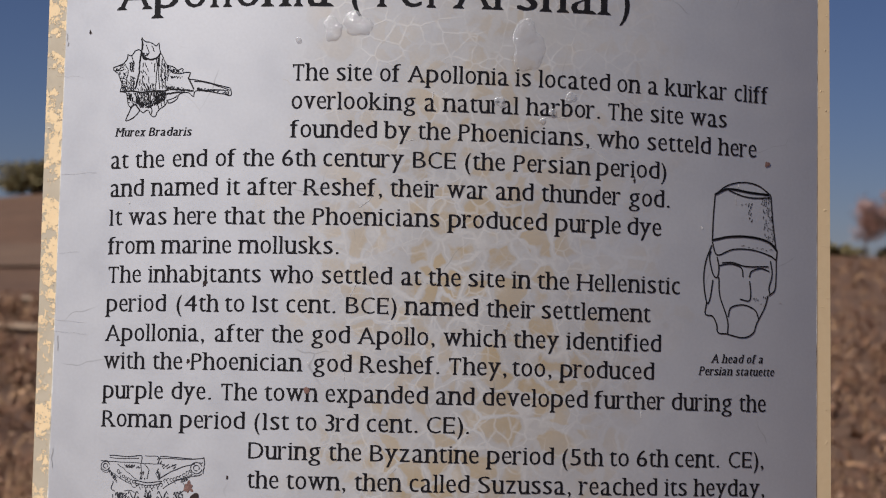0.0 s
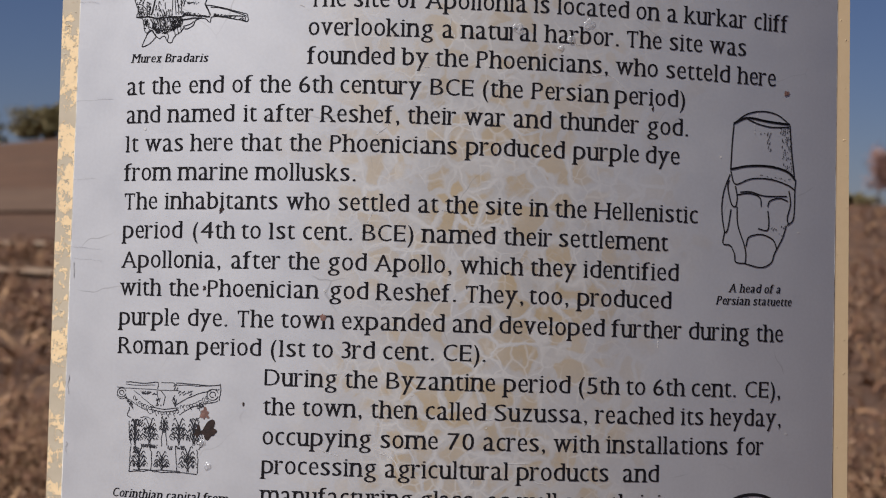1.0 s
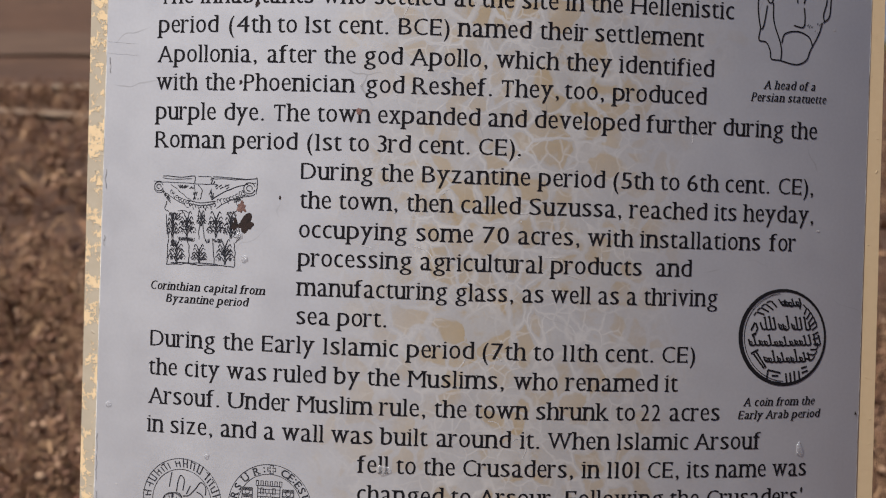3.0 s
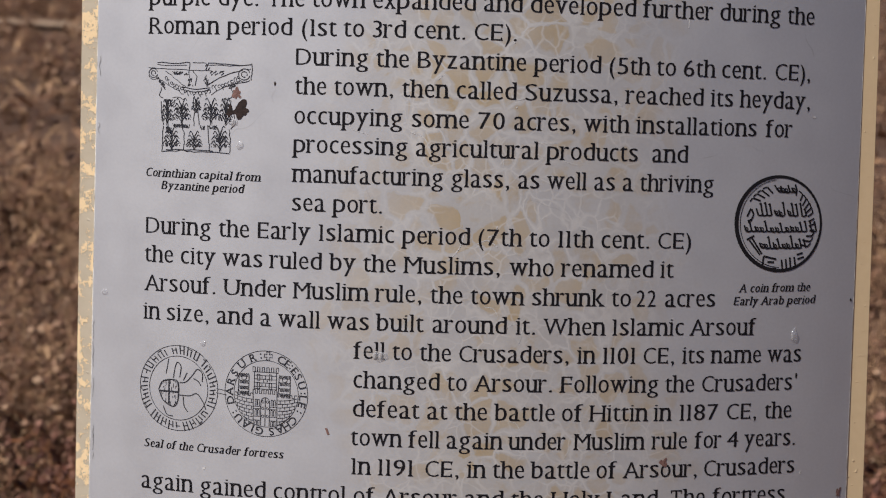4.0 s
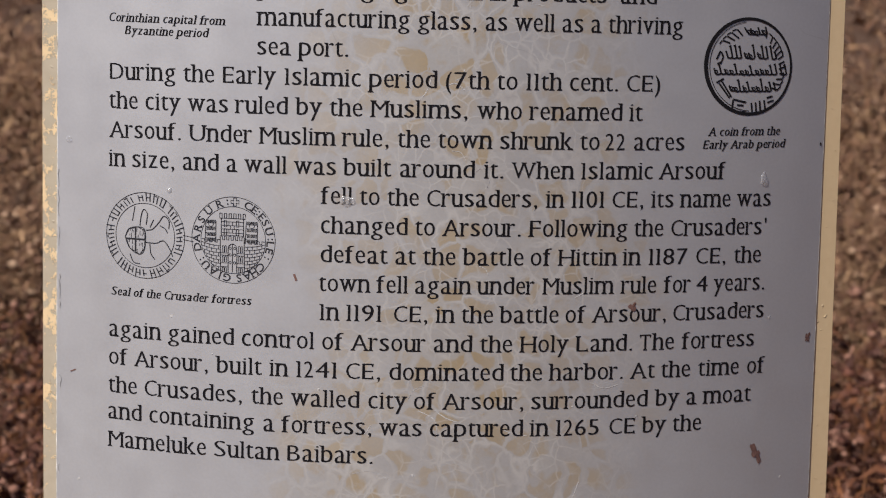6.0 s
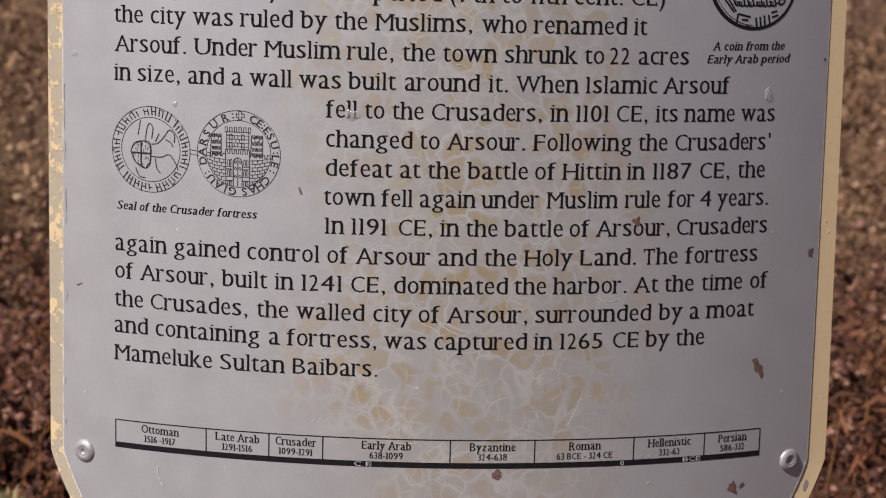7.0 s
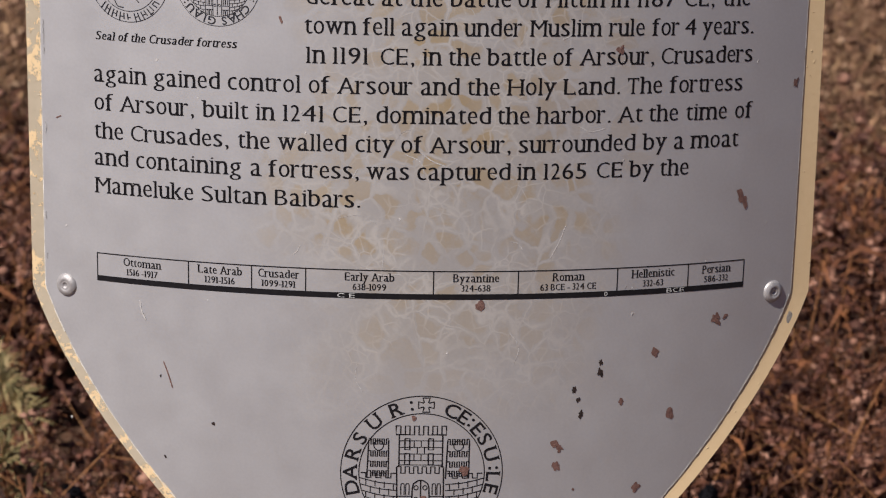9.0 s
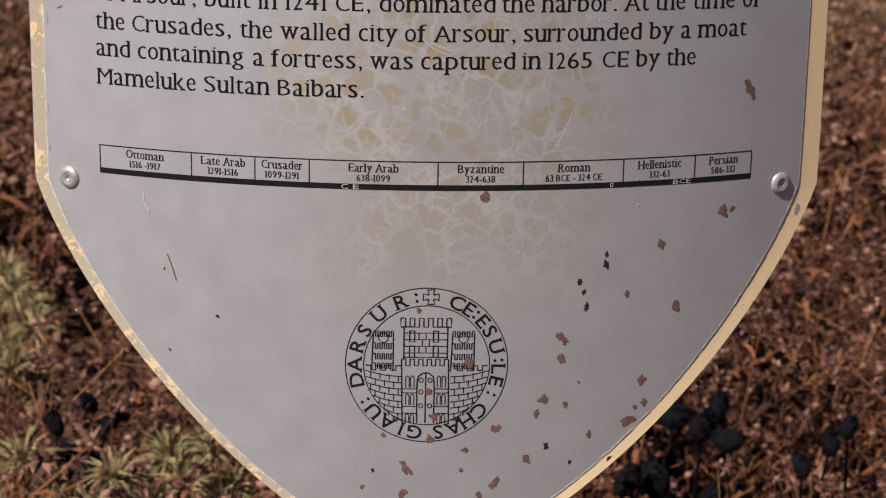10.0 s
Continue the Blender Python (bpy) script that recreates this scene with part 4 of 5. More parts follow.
other.append(strokes([np.array([(CX + CR * 0.95, CY + 0.002), (CX + CR * 1.2, CY + 0.001)]), np.array([(CX + CR * 0.95, CY - 0.001), (CX + CR * 1.2, CY - 0.002)])], 0.0004))
printed("seal_drawing", gather(*other), panel, INK_FADED, label="small round ink seal with a cross on a shield")


# ---- stains, specks and blisters on the panel ----
def blot(name, u, v, r, tall, material, seed, off=0.0003, label=""):
    """A flat irregular stain that lies on the panel."""
    rg = np.random.RandomState(seed)
    n = 40
    a = np.linspace(0, 2 * math.pi, n, endpoint=False)
    w = 1 + sum(rg.uniform(-0.22, 0.22) * np.cos(k * a + rg.uniform(0, 6.3)) for k in (1, 2, 3, 4, 6)) + sum(rg.uniform(-0.05, 0.05) * np.cos(k * a + rg.uniform(0, 6.3)) for k in (5, 7, 9))
    turn = rg.uniform(-0.6, 0.6)
    x, y = r * w * np.cos(a) / math.sqrt(tall), r * w * np.sin(a) * math.sqrt(tall)
    p = np.stack([u + x * math.cos(turn) - y * math.sin(turn), v + x * math.sin(turn) + y * math.cos(turn)], 1)
    p = np.vstack([p, [(u, v)]])
    f = [(n, i, (i + 1) % n) for i in range(n)]
    lift = np.append(np.zeros(n), 0.0001)
    return mesh_part(name, soup(name, bent(p[:, 0], p[:, 1], off + lift), f, p), material, panel, label)


SPOTS = ((0.2288, -0.0449, 0.0040), (0.2367, -0.0438, 0.0019), (0.1780, -0.0669, 0.0032), (0.1520, -0.1039, 0.0022), (0.1929, -0.1174, 0.0038), (0.1008, -0.1348, 0.0031), (0.1051, -0.1382, 0.0024),
         (0.1022, -0.1515, 0.0033), (0.1167, -0.1715, 0.0010), (0.1068, -0.1890, 0.0021), (0.1673, -0.1733, 0.0034), (0.1702, -0.1920, 0.0026), (0.1628, -0.1954, 0.0018),
         (0.1570, -0.2061, 0.0045), (0.1265, -0.2145, 0.0023), (0.0411, -0.0244, 0.0036), (0.1392, 0.1631, 0.0028), (0.2886, 0.1333, 0.0026), (0.2467, 0.0471, 0.0048))
for i, (a, b, r) in enumerate(SPOTS):
    blot("stain", a, b, r, 2.2 if i == 18 else 0.5 if i == 13 else 1.3, RUST, 100 + i)
SPOTS = ((-0.0061, -0.1114, 0.0019), (0.0020, -0.1752, 0.0025), (0.0065, -0.1959, 0.0028), (0.0037, -0.2135, 0.0030), (0.0328, -0.1527, 0.0036), (0.0541, -0.2065, 0.0032), (0.0307, -0.2230, 0.0022),
         (0.0279, -0.2392, 0.0017), (-0.0144, -0.2369, 0.0042), (0.0542, -0.2499, 0.0037), (0.0779, -0.2323, 0.0031), (0.0897, -0.1842, 0.0034), (0.0847, -0.1950, 0.0025), (-0.0156, -0.2581, 0.0033),
         (0.0420, -0.2607, 0.0026), (-0.0473, -0.2538, 0.0016), (-0.0312, -0.2107, 0.0018), (-0.0938, 0.4922, 0.0022), (-0.1784, 0.4211, 0.0034), (0.2449, 0.6630, 0.0020))
for i, (a, b, r) in enumerate(SPOTS):
    blot("stain", a, b, r, 1.9 if i in (8, 9) else 1.2, RUST, 200 + i)
SPOTS = ((0.1345, -0.0719, 0.0017), (0.1343, -0.0797, 0.0026), (0.1143, -0.0923, 0.0021), (0.1180, -0.1001, 0.0017), (0.1204, -0.1119, 0.0023), (0.0929, -0.2217, 0.0022), (0.1120, -0.2362, 0.0014),
         (-0.0390, -0.2400, 0.0013), (-0.1572, -0.1242, 0.0013), (-0.1959, -0.1545, 0.0010), (-0.1746, 0.4091, 0.0056), (-0.1835, 0.4085, 0.0030), (-0.1706, 0.5659, 0.0016), (0.1375, 0.6461, 0.0011),
         (-0.1814, 0.5102, 0.0013), (-0.2676, 0.7490, 0.0011), (0.2918, 0.2790, 0.0010), (-0.1990, -0.0905, 0.0008), (-0.2400, 0.0700, 0.0008), (-0.1500, 0.4290, 0.0010))
for i, (a, b, r) in enumerate(SPOTS):
    blot("speck", a, b, r, 0.8 if i == 10 else 1.5, DARKSPOT, 300 + i)
printed("scratch", strokes([smooth(((-0.1965, -0.0790), (-0.1930, -0.0880), (-0.1895, -0.0990)))], 0.0009), panel, RUST, 0.0003)
printed("scratch", strokes([smooth(((-0.1070, 0.1842), (-0.1060, 0.1815), (-0.1052, 0.1796)))], 0.0016), panel, RUST, 0.0003)
printed("scratch", strokes([smooth(((-0.2830, 0.0990), (-0.2800, 0.1003), (-0.2785, 0.1010)))], 0.0009), panel, RUST, 0.0003)
printed("scratch", strokes([smooth(((-0.2150, -0.0335), (-0.2140, -0.0410), (-0.2105, -0.0480)))], 0.0010), panel, PALE_SCRATCH, 0.0003)
rng = np.random.RandomState(5)
for _ in range(48):
    # thin pale scratches, thickest down the middle
    u0, v0 = rng.normal(0.03, 0.075), rng.uniform(-0.10, 0.72)
    a, ln = rng.uniform(0, math.pi), rng.uniform(0.006, 0.030)
    mid = rng.uniform(-0.25, 0.25) * ln
    c, s = math.cos(a), math.sin(a)
    line = smooth(((u0, v0), (u0 + c * ln / 2 - s * mid, v0 + s * ln / 2 + c * mid), (u0 + c * ln, v0 + s * ln)), 6)
    printed("scratch", strokes([line], rng.uniform(0.0003, 0.0008)), panel, PALE_SCRATCH, 0.0001)


def blister(u, v, ru, rv, h, seed, label=""):
    """A loose, lumpy bubble of clear film."""
    rg = np.random.RandomState(seed)
    n, m = 30, 9
    pts, uv = [], []
    ph = rg.uniform(0, 6.3, 6)
    for i in range(m + 1):
        q = i / m
        a = np.linspace(0, 2 * math.pi, n, endpoint=False)
        w = 1 + 0.12 * np.cos(2 * a + ph[0]) + 0.10 * np.cos(3 * a + ph[1]) + 0.07 * np.cos(5 * a + ph[2]) + 0.04 * np.cos(8 * a + ph[3])
        x, y = u + ru * q * w * np.cos(a), v + rv * q * w * np.sin(a)
        lump = np.array([noise.noise((p * 160, r * 160, seed)) for p, r in zip(x, y)])
        z = 0.0005 + h * (1 - q ** 4) * (0.75 + 0.9 * lump)
        pts.append(bent(x, y, z if i < m else 0.0002))
        uv.append(np.stack([x, y], 1))
    f = [(i * n + j, (i + 1) * n + j, (i + 1) * n + (j + 1) % n, i * n + (j + 1) % n) for i in range(m) for j in range(n)]
    return mesh_part("blister", soup("blister", np.vstack(pts), f, np.vstack(uv)), FILM, panel, label, True)


for i, (a, b, ru, rv) in enumerate(((0.0577, 0.7388, 0.0125, 0.0170), (-0.0640, 0.7515, 0.0105, 0.0085), (-0.0815, 0.7480, 0.0070, 0.0085), (0.0383, 0.6987, 0.0036, 0.0040), (0.0892, 0.7039, 0.0038, 0.0038),
                                    (0.0763, 0.6921, 0.0026, 0.0034), (0.0690, 0.6860, 0.0020, 0.0020), (-0.1060, 0.7400, 0.0020, 0.0024), (-0.0693, 0.2377, 0.0050, 0.0040), (0.2418, 0.2543, 0.0030, 0.0050),
                                    (-0.2833, 0.2719, 0.0030, 0.0020), (-0.1753, 0.3843, 0.0028, 0.0026), (-0.1800, 0.4005, 0.0026, 0.0030), (-0.2010, 0.2400, 0.0020, 0.0020))):
    blister(a, b, ru, rv, 0.0007 if i < 3 else 0.0006, 40 + i, "loose bubble of clear film" if i == 0 else "")


def rim_spot(u, v, r, material, seed, label):
    """A flat spot laid on the painted rim: two knocks and one hole."""
    ob = blot("rim_spot", u, v, r, 1.4, material, seed, 0.0004, label)
    ob.parent = plate


rim_spot(0.2985, -0.0515, 0.0042, EDGE, 401, "bare chipped spot")
rim_spot(0.2975, 0.7740, 0.0034, EDGE, 402, "bare chipped spot")
# the hole is not cut; its darkness is painted as a flat spot
rim_spot(0.1440, -0.2385, 0.0040, DARKSPOT, 403, "dark spot painted in place of a hole")

# hairline cracks that run in from the weather edge
rng = np.random.RandomState(77)
for _ in range(6):
    v0, ln = rng.uniform(0.52, 0.80), rng.uniform(0.006, 0.032)
    edge_u = -0.2968 * (1 - 0.0345 * v0)
    pts = [(edge_u, v0)]
    for k in range(1, 6):
        pts.append((edge_u + ln * k / 5, pts[-1][1] + rng.uniform(-0.0009, 0.0009)))
    printed("hairline", strokes([smooth(pts, 3)], rng.uniform(0.0001, 0.00018)), panel, HAIR, 0.0003)
for _ in range(16):
    # slivers of lifted film along the same edge
    v0, ln = rng.uniform(-0.02, 0.80), rng.uniform(0.004, 0.016)
    x0 = -0.2962 * (1 - 0.0345 * v0) + rng.uniform(0, 0.0022)
    pts = [(x0 + rng.uniform(0, 0.0014), v0 + ln * k / 4) for k in range(5)]
    printed("hairline", strokes([smooth(pts, 3)], rng.uniform(0.0004, 0.0009)), panel, HAIR, 0.00035)

# jagged cut edge of the film down both sides of the shield's foot, highlight painted as pale strokes
FRAYED_GLINT = plain_material("film_edge_glint", (0.50, 0.46, 0.42), (0.82, 0.79, 0.75), 300, 0.8)
rng = np.random.RandomState(64)
foot_line = bezier(((0.2975, -0.031), (0.2625, -0.120), (0.1252, -0.280), (0, -0.316)), 160)
for sgn in (-1, 1):
    i = 1
    while i < 118:
        n = rng.randint(4, 13)
        seg = foot_line[i:i + n] * (sgn, 1) - (sgn * 0.0009, 0) + rng.normal(0, 0.00018, (len(foot_line[i:i + n]), 2))
        printed("jagged_edge_glint", strokes([seg], rng.uniform(0.0005, 0.0011)), panel, FRAYED_GLINT, 0.00035)
        i += n + rng.randint(0, 4)

# small pale dings and dust on the film
rng = np.random.RandomState(91)
for i in range(36):
    blot("ding", rng.uniform(-0.28, 0.28), rng.uniform(-0.20, 0.78), rng.uniform(0.0004, 0.0011), rng.uniform(0.6, 1.8), PALE_SCRATCH, 500 + i, 0.0001)
scene.collection.objects.unlink(font_ob)
bpy.data.objects.remove(font_ob)


# ---- ground ----
def rise(x, y):
    """Height of the land: level round the sign; behind it a bank, a field and a low hill on one side, a slow swell on the other."""
    x, y = np.asarray(x, float), np.asarray(y, float)
    d = np.hypot(x, y + 1.37)
    hill = np.interp(d, (0, 22, 50, 68, 83, 90, 110, 170, 230, 500, 1500), (0, 0, 0.10, 0.32, 0.33, 0.87, 1.9, 6.6, 6.0, 2.0, 0.0))
    swell = np.interp(d, (0, 22, 60, 150, 220, 500, 1500), (0, 0, 0.55, 2.85, 2.6, 1.0, 0.0))
    side = np.clip((0.04 - x / np.maximum(d, 1)) / 0.12, 0, 1)
    ahead = np.clip((y + 20) / 60, 0, 1)
    # the hill climbs from one flank to the other
    bearing = np.degrees(np.arctan2(x, np.maximum(y + 1.37, 1e-6)))
    hill = hill * (1 + np.clip(d / 170, 0, 1) * (0.005 + 0.07 * np.clip(bearing + 10.6, -3, 4)))
    return (hill * side + swell * (1 - side)) * ahead


def earth_material():
    m = Mat("dry_earth", 0.95)
    v = m.coord("Object")
    fine = m.noise(v, 9, 6, 0.7)
    base = m.mix(m.fit(fine, 0.3, 0.7), (0.06, 0.027, 0.015), (0.17, 0.083, 0.046))
    big = m.noise(m.coord("Object", (0.35, 1, 1)), 0.16, 4, 0.6)
    base = m.mix(m.fit(big, 0.35, 0.65, 0.0, 0.7), base, (0.165, 0.088, 0.05))
    patches = m.noise(v, 1.1, 4, 0.6)
    base = m.mix(m.fit(patches, 0.5, 0.72, 0.0, 0.6), base, (0.06, 0.03, 0.018))
    far = m.noise(m.coord("Object", (0.5, 1, 1)), 0.55, 6, 0.75)
    base = m.mix(m.fit(far, 0.42, 0.66, 0.0, 0.75), base, (0.055, 0.03, 0.018))
    m.color(base)
    return m.bump(fine, 0.9, 0.04).m


GROUND = earth_material()
rr = np.concatenate([[0], np.geomspace(0.4, 1500, 90)])
aa = np.linspace(0, 2 * math.pi, 180, endpoint=False)
gv = [(r * math.cos(a), r * math.sin(a)) for r in rr[1:] for a in aa]
gx, gy = np.array(gv).T
gz = rise(gx, gy) + np.array([0.03 * noise.noise((a * 1.3, b * 1.3, 0)) + 0.15 * min(1, math.hypot(a, b) / 30) * noise.noise((a * 0.1, b * 0.1, 5)) for a, b in gv])
gpts = [(0, 0, 0)] + list(zip(gx, gy, gz))
na = len(aa)
gf = [(0, 1 + j, 1 + (j + 1) % na) for j in range(na)]
gf += [(1 + i * na + j, 1 + (i + 1) * na + j, 1 + (i + 1) * na + (j + 1) % na, 1 + i * na + (j + 1) % na) for i in range(len(rr) - 2) for j in range(na)]
ground = mesh_part("ground", soup("ground", gpts, gf), GROUND, None, "", True)
tagged(ground, "dry brown earth under withered weeds", "ground", kind="structure")


def track_strip(name, d0, d1, a0, a1, material, label):
    """A bare strip of land laid over the slope at a distance, edges a little uneven."""
    n, pts = 60, []
    for i in range(n + 1):
        a = radians(a0 + (a1 - a0) * i / n)
        for d in (d0, d1):
            w = d + 1.2 * noise.noise((i * 0.35, d, 3.0))
            x, y = w * math.sin(a), w * math.cos(a) - 1.37
            pts.append((x, y, float(rise(x, y)) + 0.10 + 0.15 * noise.noise((x * 0.1, y * 0.1, 5))))
    f = [(2 * i, 2 * i + 2, 2 * i + 3, 2 * i + 1) for i in range(n)]
    ob = mesh_part(name, soup(name, pts, f), material, None, "", True)
    return tagged(ob, label, "ground", kind="structure")


PALE_EARTH = plain_material("pale_dust", (0.30, 0.205, 0.135), (0.38, 0.27, 0.18), 0.6, 0.95, 0.0, 0.3, 0.02)
FIELD = plain_material("stubble", (0.10, 0.056, 0.034), (0.155, 0.09, 0.055), 0.4, 0.95, 0.0, 0.6, 0.05)
track_strip("dirt_track", 57, 60.5, -40, -1, PALE_EARTH, "pale dusty track across the dry slope")
track_strip("trodden_path", 38, 41, -40, -1, PALE_EARTH, "narrow pale path through withered grass")
track_strip("stubble_field", 92, 112, -40, -2, FIELD, "pale stubble field below the hill")


# ---- withered weeds ----
def frames(d):
    """Two directions square to each of the directions d."""
    ref = np.where(np.abs(d[:, 2:3]) > 0.9, np.array([[1.0, 0, 0]]), np.array([[0, 0, 1.0]]))
    a = np.cross(d, ref)
    a /= np.linalg.norm(a, axis=1, keepdims=True)
    return a, np.cross(d, a)


def twigs(p, q, r0, r1):
    """Three-sided tapered twigs from p to q."""
    d = q - p
    d = d / np.maximum(np.linalg.norm(d, axis=1, keepdims=True), 1e-9)
    a, b = frames(d)
    n = len(p)
    rings = []
    for base, r in ((p, r0), (q, r1)):
        for k in range(3):
            t = 2 * math.pi * k / 3
            rings.append(base + (a * math.cos(t) + b * math.sin(t)) * np.reshape(r, (-1, 1)))
    v = np.stack(rings, 1).reshape(-1, 3)
    i = np.arange(n)[:, None] * 6
    f = np.concatenate([np.stack([i[:, 0] + k, i[:, 0] + (k + 1) % 3, i[:, 0] + 3 + (k + 1) % 3, i[:, 0] + 3 + k], 1) for k in range(3)])
    return v, f


def blades(p, q, side, bow, w):
    """Narrow pointed leaves from p to q, bent by bow, as two faces each: a base quad and a tip."""
    mid = (p + q) / 2 + bow
    w = np.reshape(w, (-1, 1))
    v = np.stack([p - side * w * 0.4, p + side * w * 0.4, mid + side * w, mid - side * w, q], 1).reshape(-1, 3)
    i = np.arange(len(p)) * 5
    return v, np.stack([i, i + 1, i + 2, i + 3], 1), np.stack([i + 3, i + 2, i + 4], 1)


def lumps(c, r, squash, rng):
    """Small rough seed heads: uneven eight-sided knobs."""
    n, a = len(c), np.linspace(0, 2 * math.pi, 6, endpoint=False)
    ringpts = []
    for h, w in ((-0.6, 0.6), (0.25, 1.0)):
        for t in a:
            j = rng.uniform(0.65, 1.3, (n, 1))
            ringpts.append(c + np.concatenate([np.cos(t + h) * r[:, None] * w * j, np.sin(t + h) * r[:, None] * w * j, (h * r * squash)[:, None]], 1))
    ringpts.append(c - np.stack([0 * r, 0 * r, r * squash], 1))
    ringpts.append(c + np.stack([0 * r, 0 * r, r * squash * rng.uniform(0.6, 1.1, n)], 1))
    v = np.stack(ringpts, 1).reshape(-1, 3)
    i = np.arange(n) * 14
    quad = np.concatenate([np.stack([i + k, i + (k + 1) % 6, i + 6 + (k + 1) % 6, i + 6 + k], 1) for k in range(6)])
    tri = np.concatenate([np.stack([i + (k + 1) % 6, i + k, i + 12], 1) for k in range(6)] + [np.stack([i + 6 + k, i + 6 + (k + 1) % 6, i + 13], 1) for k in range(6)])
    return v, quad, tri


class Heap:
    """Gathers many small pieces into one mesh."""

    def __init__(self):
        self.v, self.q, self.t, self.k = [], [], [], 0

    def add(self, v, quads=None, tris=None):
        self.v.append(v)
        if quads is not None:
            self.q.append(quads + self.k)
        if tris is not None:
            self.t.append(tris + self.k)
        self.k += len(v)

    def mesh(self, name):
        me = bpy.data.meshes.new(name)
        v = np.concatenate(self.v).astype(np.float32)
        q = np.concatenate(self.q) if self.q else np.zeros((0, 4), int)
        t = np.concatenate(self.t) if self.t else np.zeros((0, 3), int)
        me.vertices.add(len(v))
        me.vertices.foreach_set("co", v.ravel())
        me.loops.add(q.size + t.size)
        me.loops.foreach_set("vertex_index", np.concatenate([q.ravel(), t.ravel()]).astype(np.int32))
        me.polygons.add(len(q) + len(t))
        me.polygons.foreach_set("loop_start", np.concatenate([np.arange(len(q)) * 4, q.size + np.arange(len(t)) * 3]).astype(np.int32))
        me.update(calc_edges=True)
        me.validate()
        return me


def scatter(n, d0, d1, a0, a1, rng):
    """Places spread evenly over a stretch of the land behind the sign."""
    d = np.sqrt(rng.uniform(d0 * d0, d1 * d1, n))
    a = np.radians(rng.uniform(a0, a1, n))
    x, y = d * np.sin(a), d * np.cos(a) - 1.37
    return np.stack([x, y, rise(x, y)], 1)


def weeds(name, base, high, head, leaf, rng, branches=5, leaves=8, thick=0.0016, bristles=9, tan=False):
    """Dry branching weeds with curled leaves and rough seed heads."""
    n = len(base)
    stems, heads, foliage = Heap(), Heap(), Heap()
    h = high * rng.uniform(0.45, 1.3, n)
    plant = rng.choice([0.4, 0.7, 1.15, 1.8], n, p=[0.25, 0.3, 0.25, 0.2])
    lean = rng.normal(0, 0.22, (n, 2)) * h[:, None]
    top = base + np.concatenate([lean, h[:, None]], 1)
    knee = base + (top - base) * 0.5 + rng.normal(0, 0.06, (n, 3)) * h[:, None] * (1, 1, 0.2)
    low = base - np.array((0, 0, 0.03))
    for p, q, r0, r1 in ((low, knee, thick * 1.5, thick), (knee, top, thick, thick * 0.7)):
        v, f = twigs(p, q, np.full(n, r0), np.full(n, r1))
        stems.add(v, f)
    for k in range(branches):
        s = rng.uniform(0.25, 1.0, (n, 1))
        p = np.where(s < 0.5, low + (knee - low) * s * 2, knee + (top - knee) * (s * 2 - 1))
        a = rng.uniform(0, 2 * math.pi, n)
        ln = h * rng.uniform(0.15, 0.45, n)
        q = p + np.stack([np.cos(a) * ln * 0.8, np.sin(a) * ln * 0.8, ln * rng.uniform(0.1, 0.9, n)], 1)
        v, f = twigs(p, q, np.full(n, thick * 0.7), np.full(n, thick * 0.45))
        stems.add(v, f)
        for c, grow in ((q, 1.0), (q + rng.normal(0, 1, (n, 3)) * head * 1.1, 0.8)):
            r = head * grow * plant * rng.uniform(0.7, 1.3, n)
            v, qd, tr = lumps(c, r * 0.5, 0.9, rng)
            heads.add(v, qd, tr)
            for _ in range(bristles):
                d = rng.normal(0, 1, (n, 3)) + (0, 0, 0.3)
                d /= np.linalg.norm(d, axis=1, keepdims=True)
                side, _ = frames(d)
                v, qd, tr = blades(c, c + d * (r * rng.uniform(0.8, 1.7, n))[:, None], side, rng.normal(0, 0.15, (n, 3)) * r[:, None], r * rng.uniform(0.10, 0.24, n))
                heads.add(v, qd, tr)
    for k in range(leaves):
        s = rng.uniform(0.1, 1.0, (n, 1))
        p = low + (top - low) * s + rng.normal(0, 0.02, (n, 3))
        a = rng.uniform(0, 2 * math.pi, n)
        ln = leaf * rng.uniform(0.5, 1.6, n)
        out = np.stack([np.cos(a), np.sin(a), rng.uniform(-0.7, 0.6, n)], 1)
        q = p + out * ln[:, None]
        side = np.stack([-np.sin(a), np.cos(a), rng.uniform(-0.6, 0.6, n)], 1)
        bow = np.stack([0 * a, 0 * a, ln * rng.uniform(-0.2, 0.45, n)], 1)
        v, qd, tr = blades(p, q, side, bow, ln * rng.uniform(0.04, 0.11, n))
        foliage.add(v, qd, tr)
    out = []
    for nm, heap, mat in (("stalks", stems, TAN_STALK if tan else STALK), ("seed_heads", heads, TAN_SEED if tan else SEED), ("withered_leaves", foliage, TAN_LEAF if tan else LEAF)):
        out.append((nm, heap, mat))
    return out


STALK = island_material("dry_stalk", (0.07, 0.02, 0.008), (0.21, 0.072, 0.027), (0.48, 0.22, 0.085))
SEED = island_material("dry_seed_head", (0.045, 0.013, 0.008), (0.155, 0.053, 0.031), (0.47, 0.25, 0.175))
LEAF = island_material("dry_leaf", (0.024, 0.006, 0.003), (0.085, 0.023, 0.009), (0.28, 0.10, 0.033))
TAN_STALK = island_material("straw_stalk", (0.14, 0.065, 0.033), (0.30, 0.165, 0.088), (0.54, 0.35, 0.20))
TAN_SEED = island_material("straw_seed_head", (0.10, 0.042, 0.024), (0.26, 0.135, 0.080), (0.52, 0.34, 0.22))
TAN_LEAF = island_material("straw_leaf", (0.08, 0.032, 0.017), (0.21, 0.100, 0.052), (0.46, 0.28, 0.15))
rng = np.random.RandomState(11)
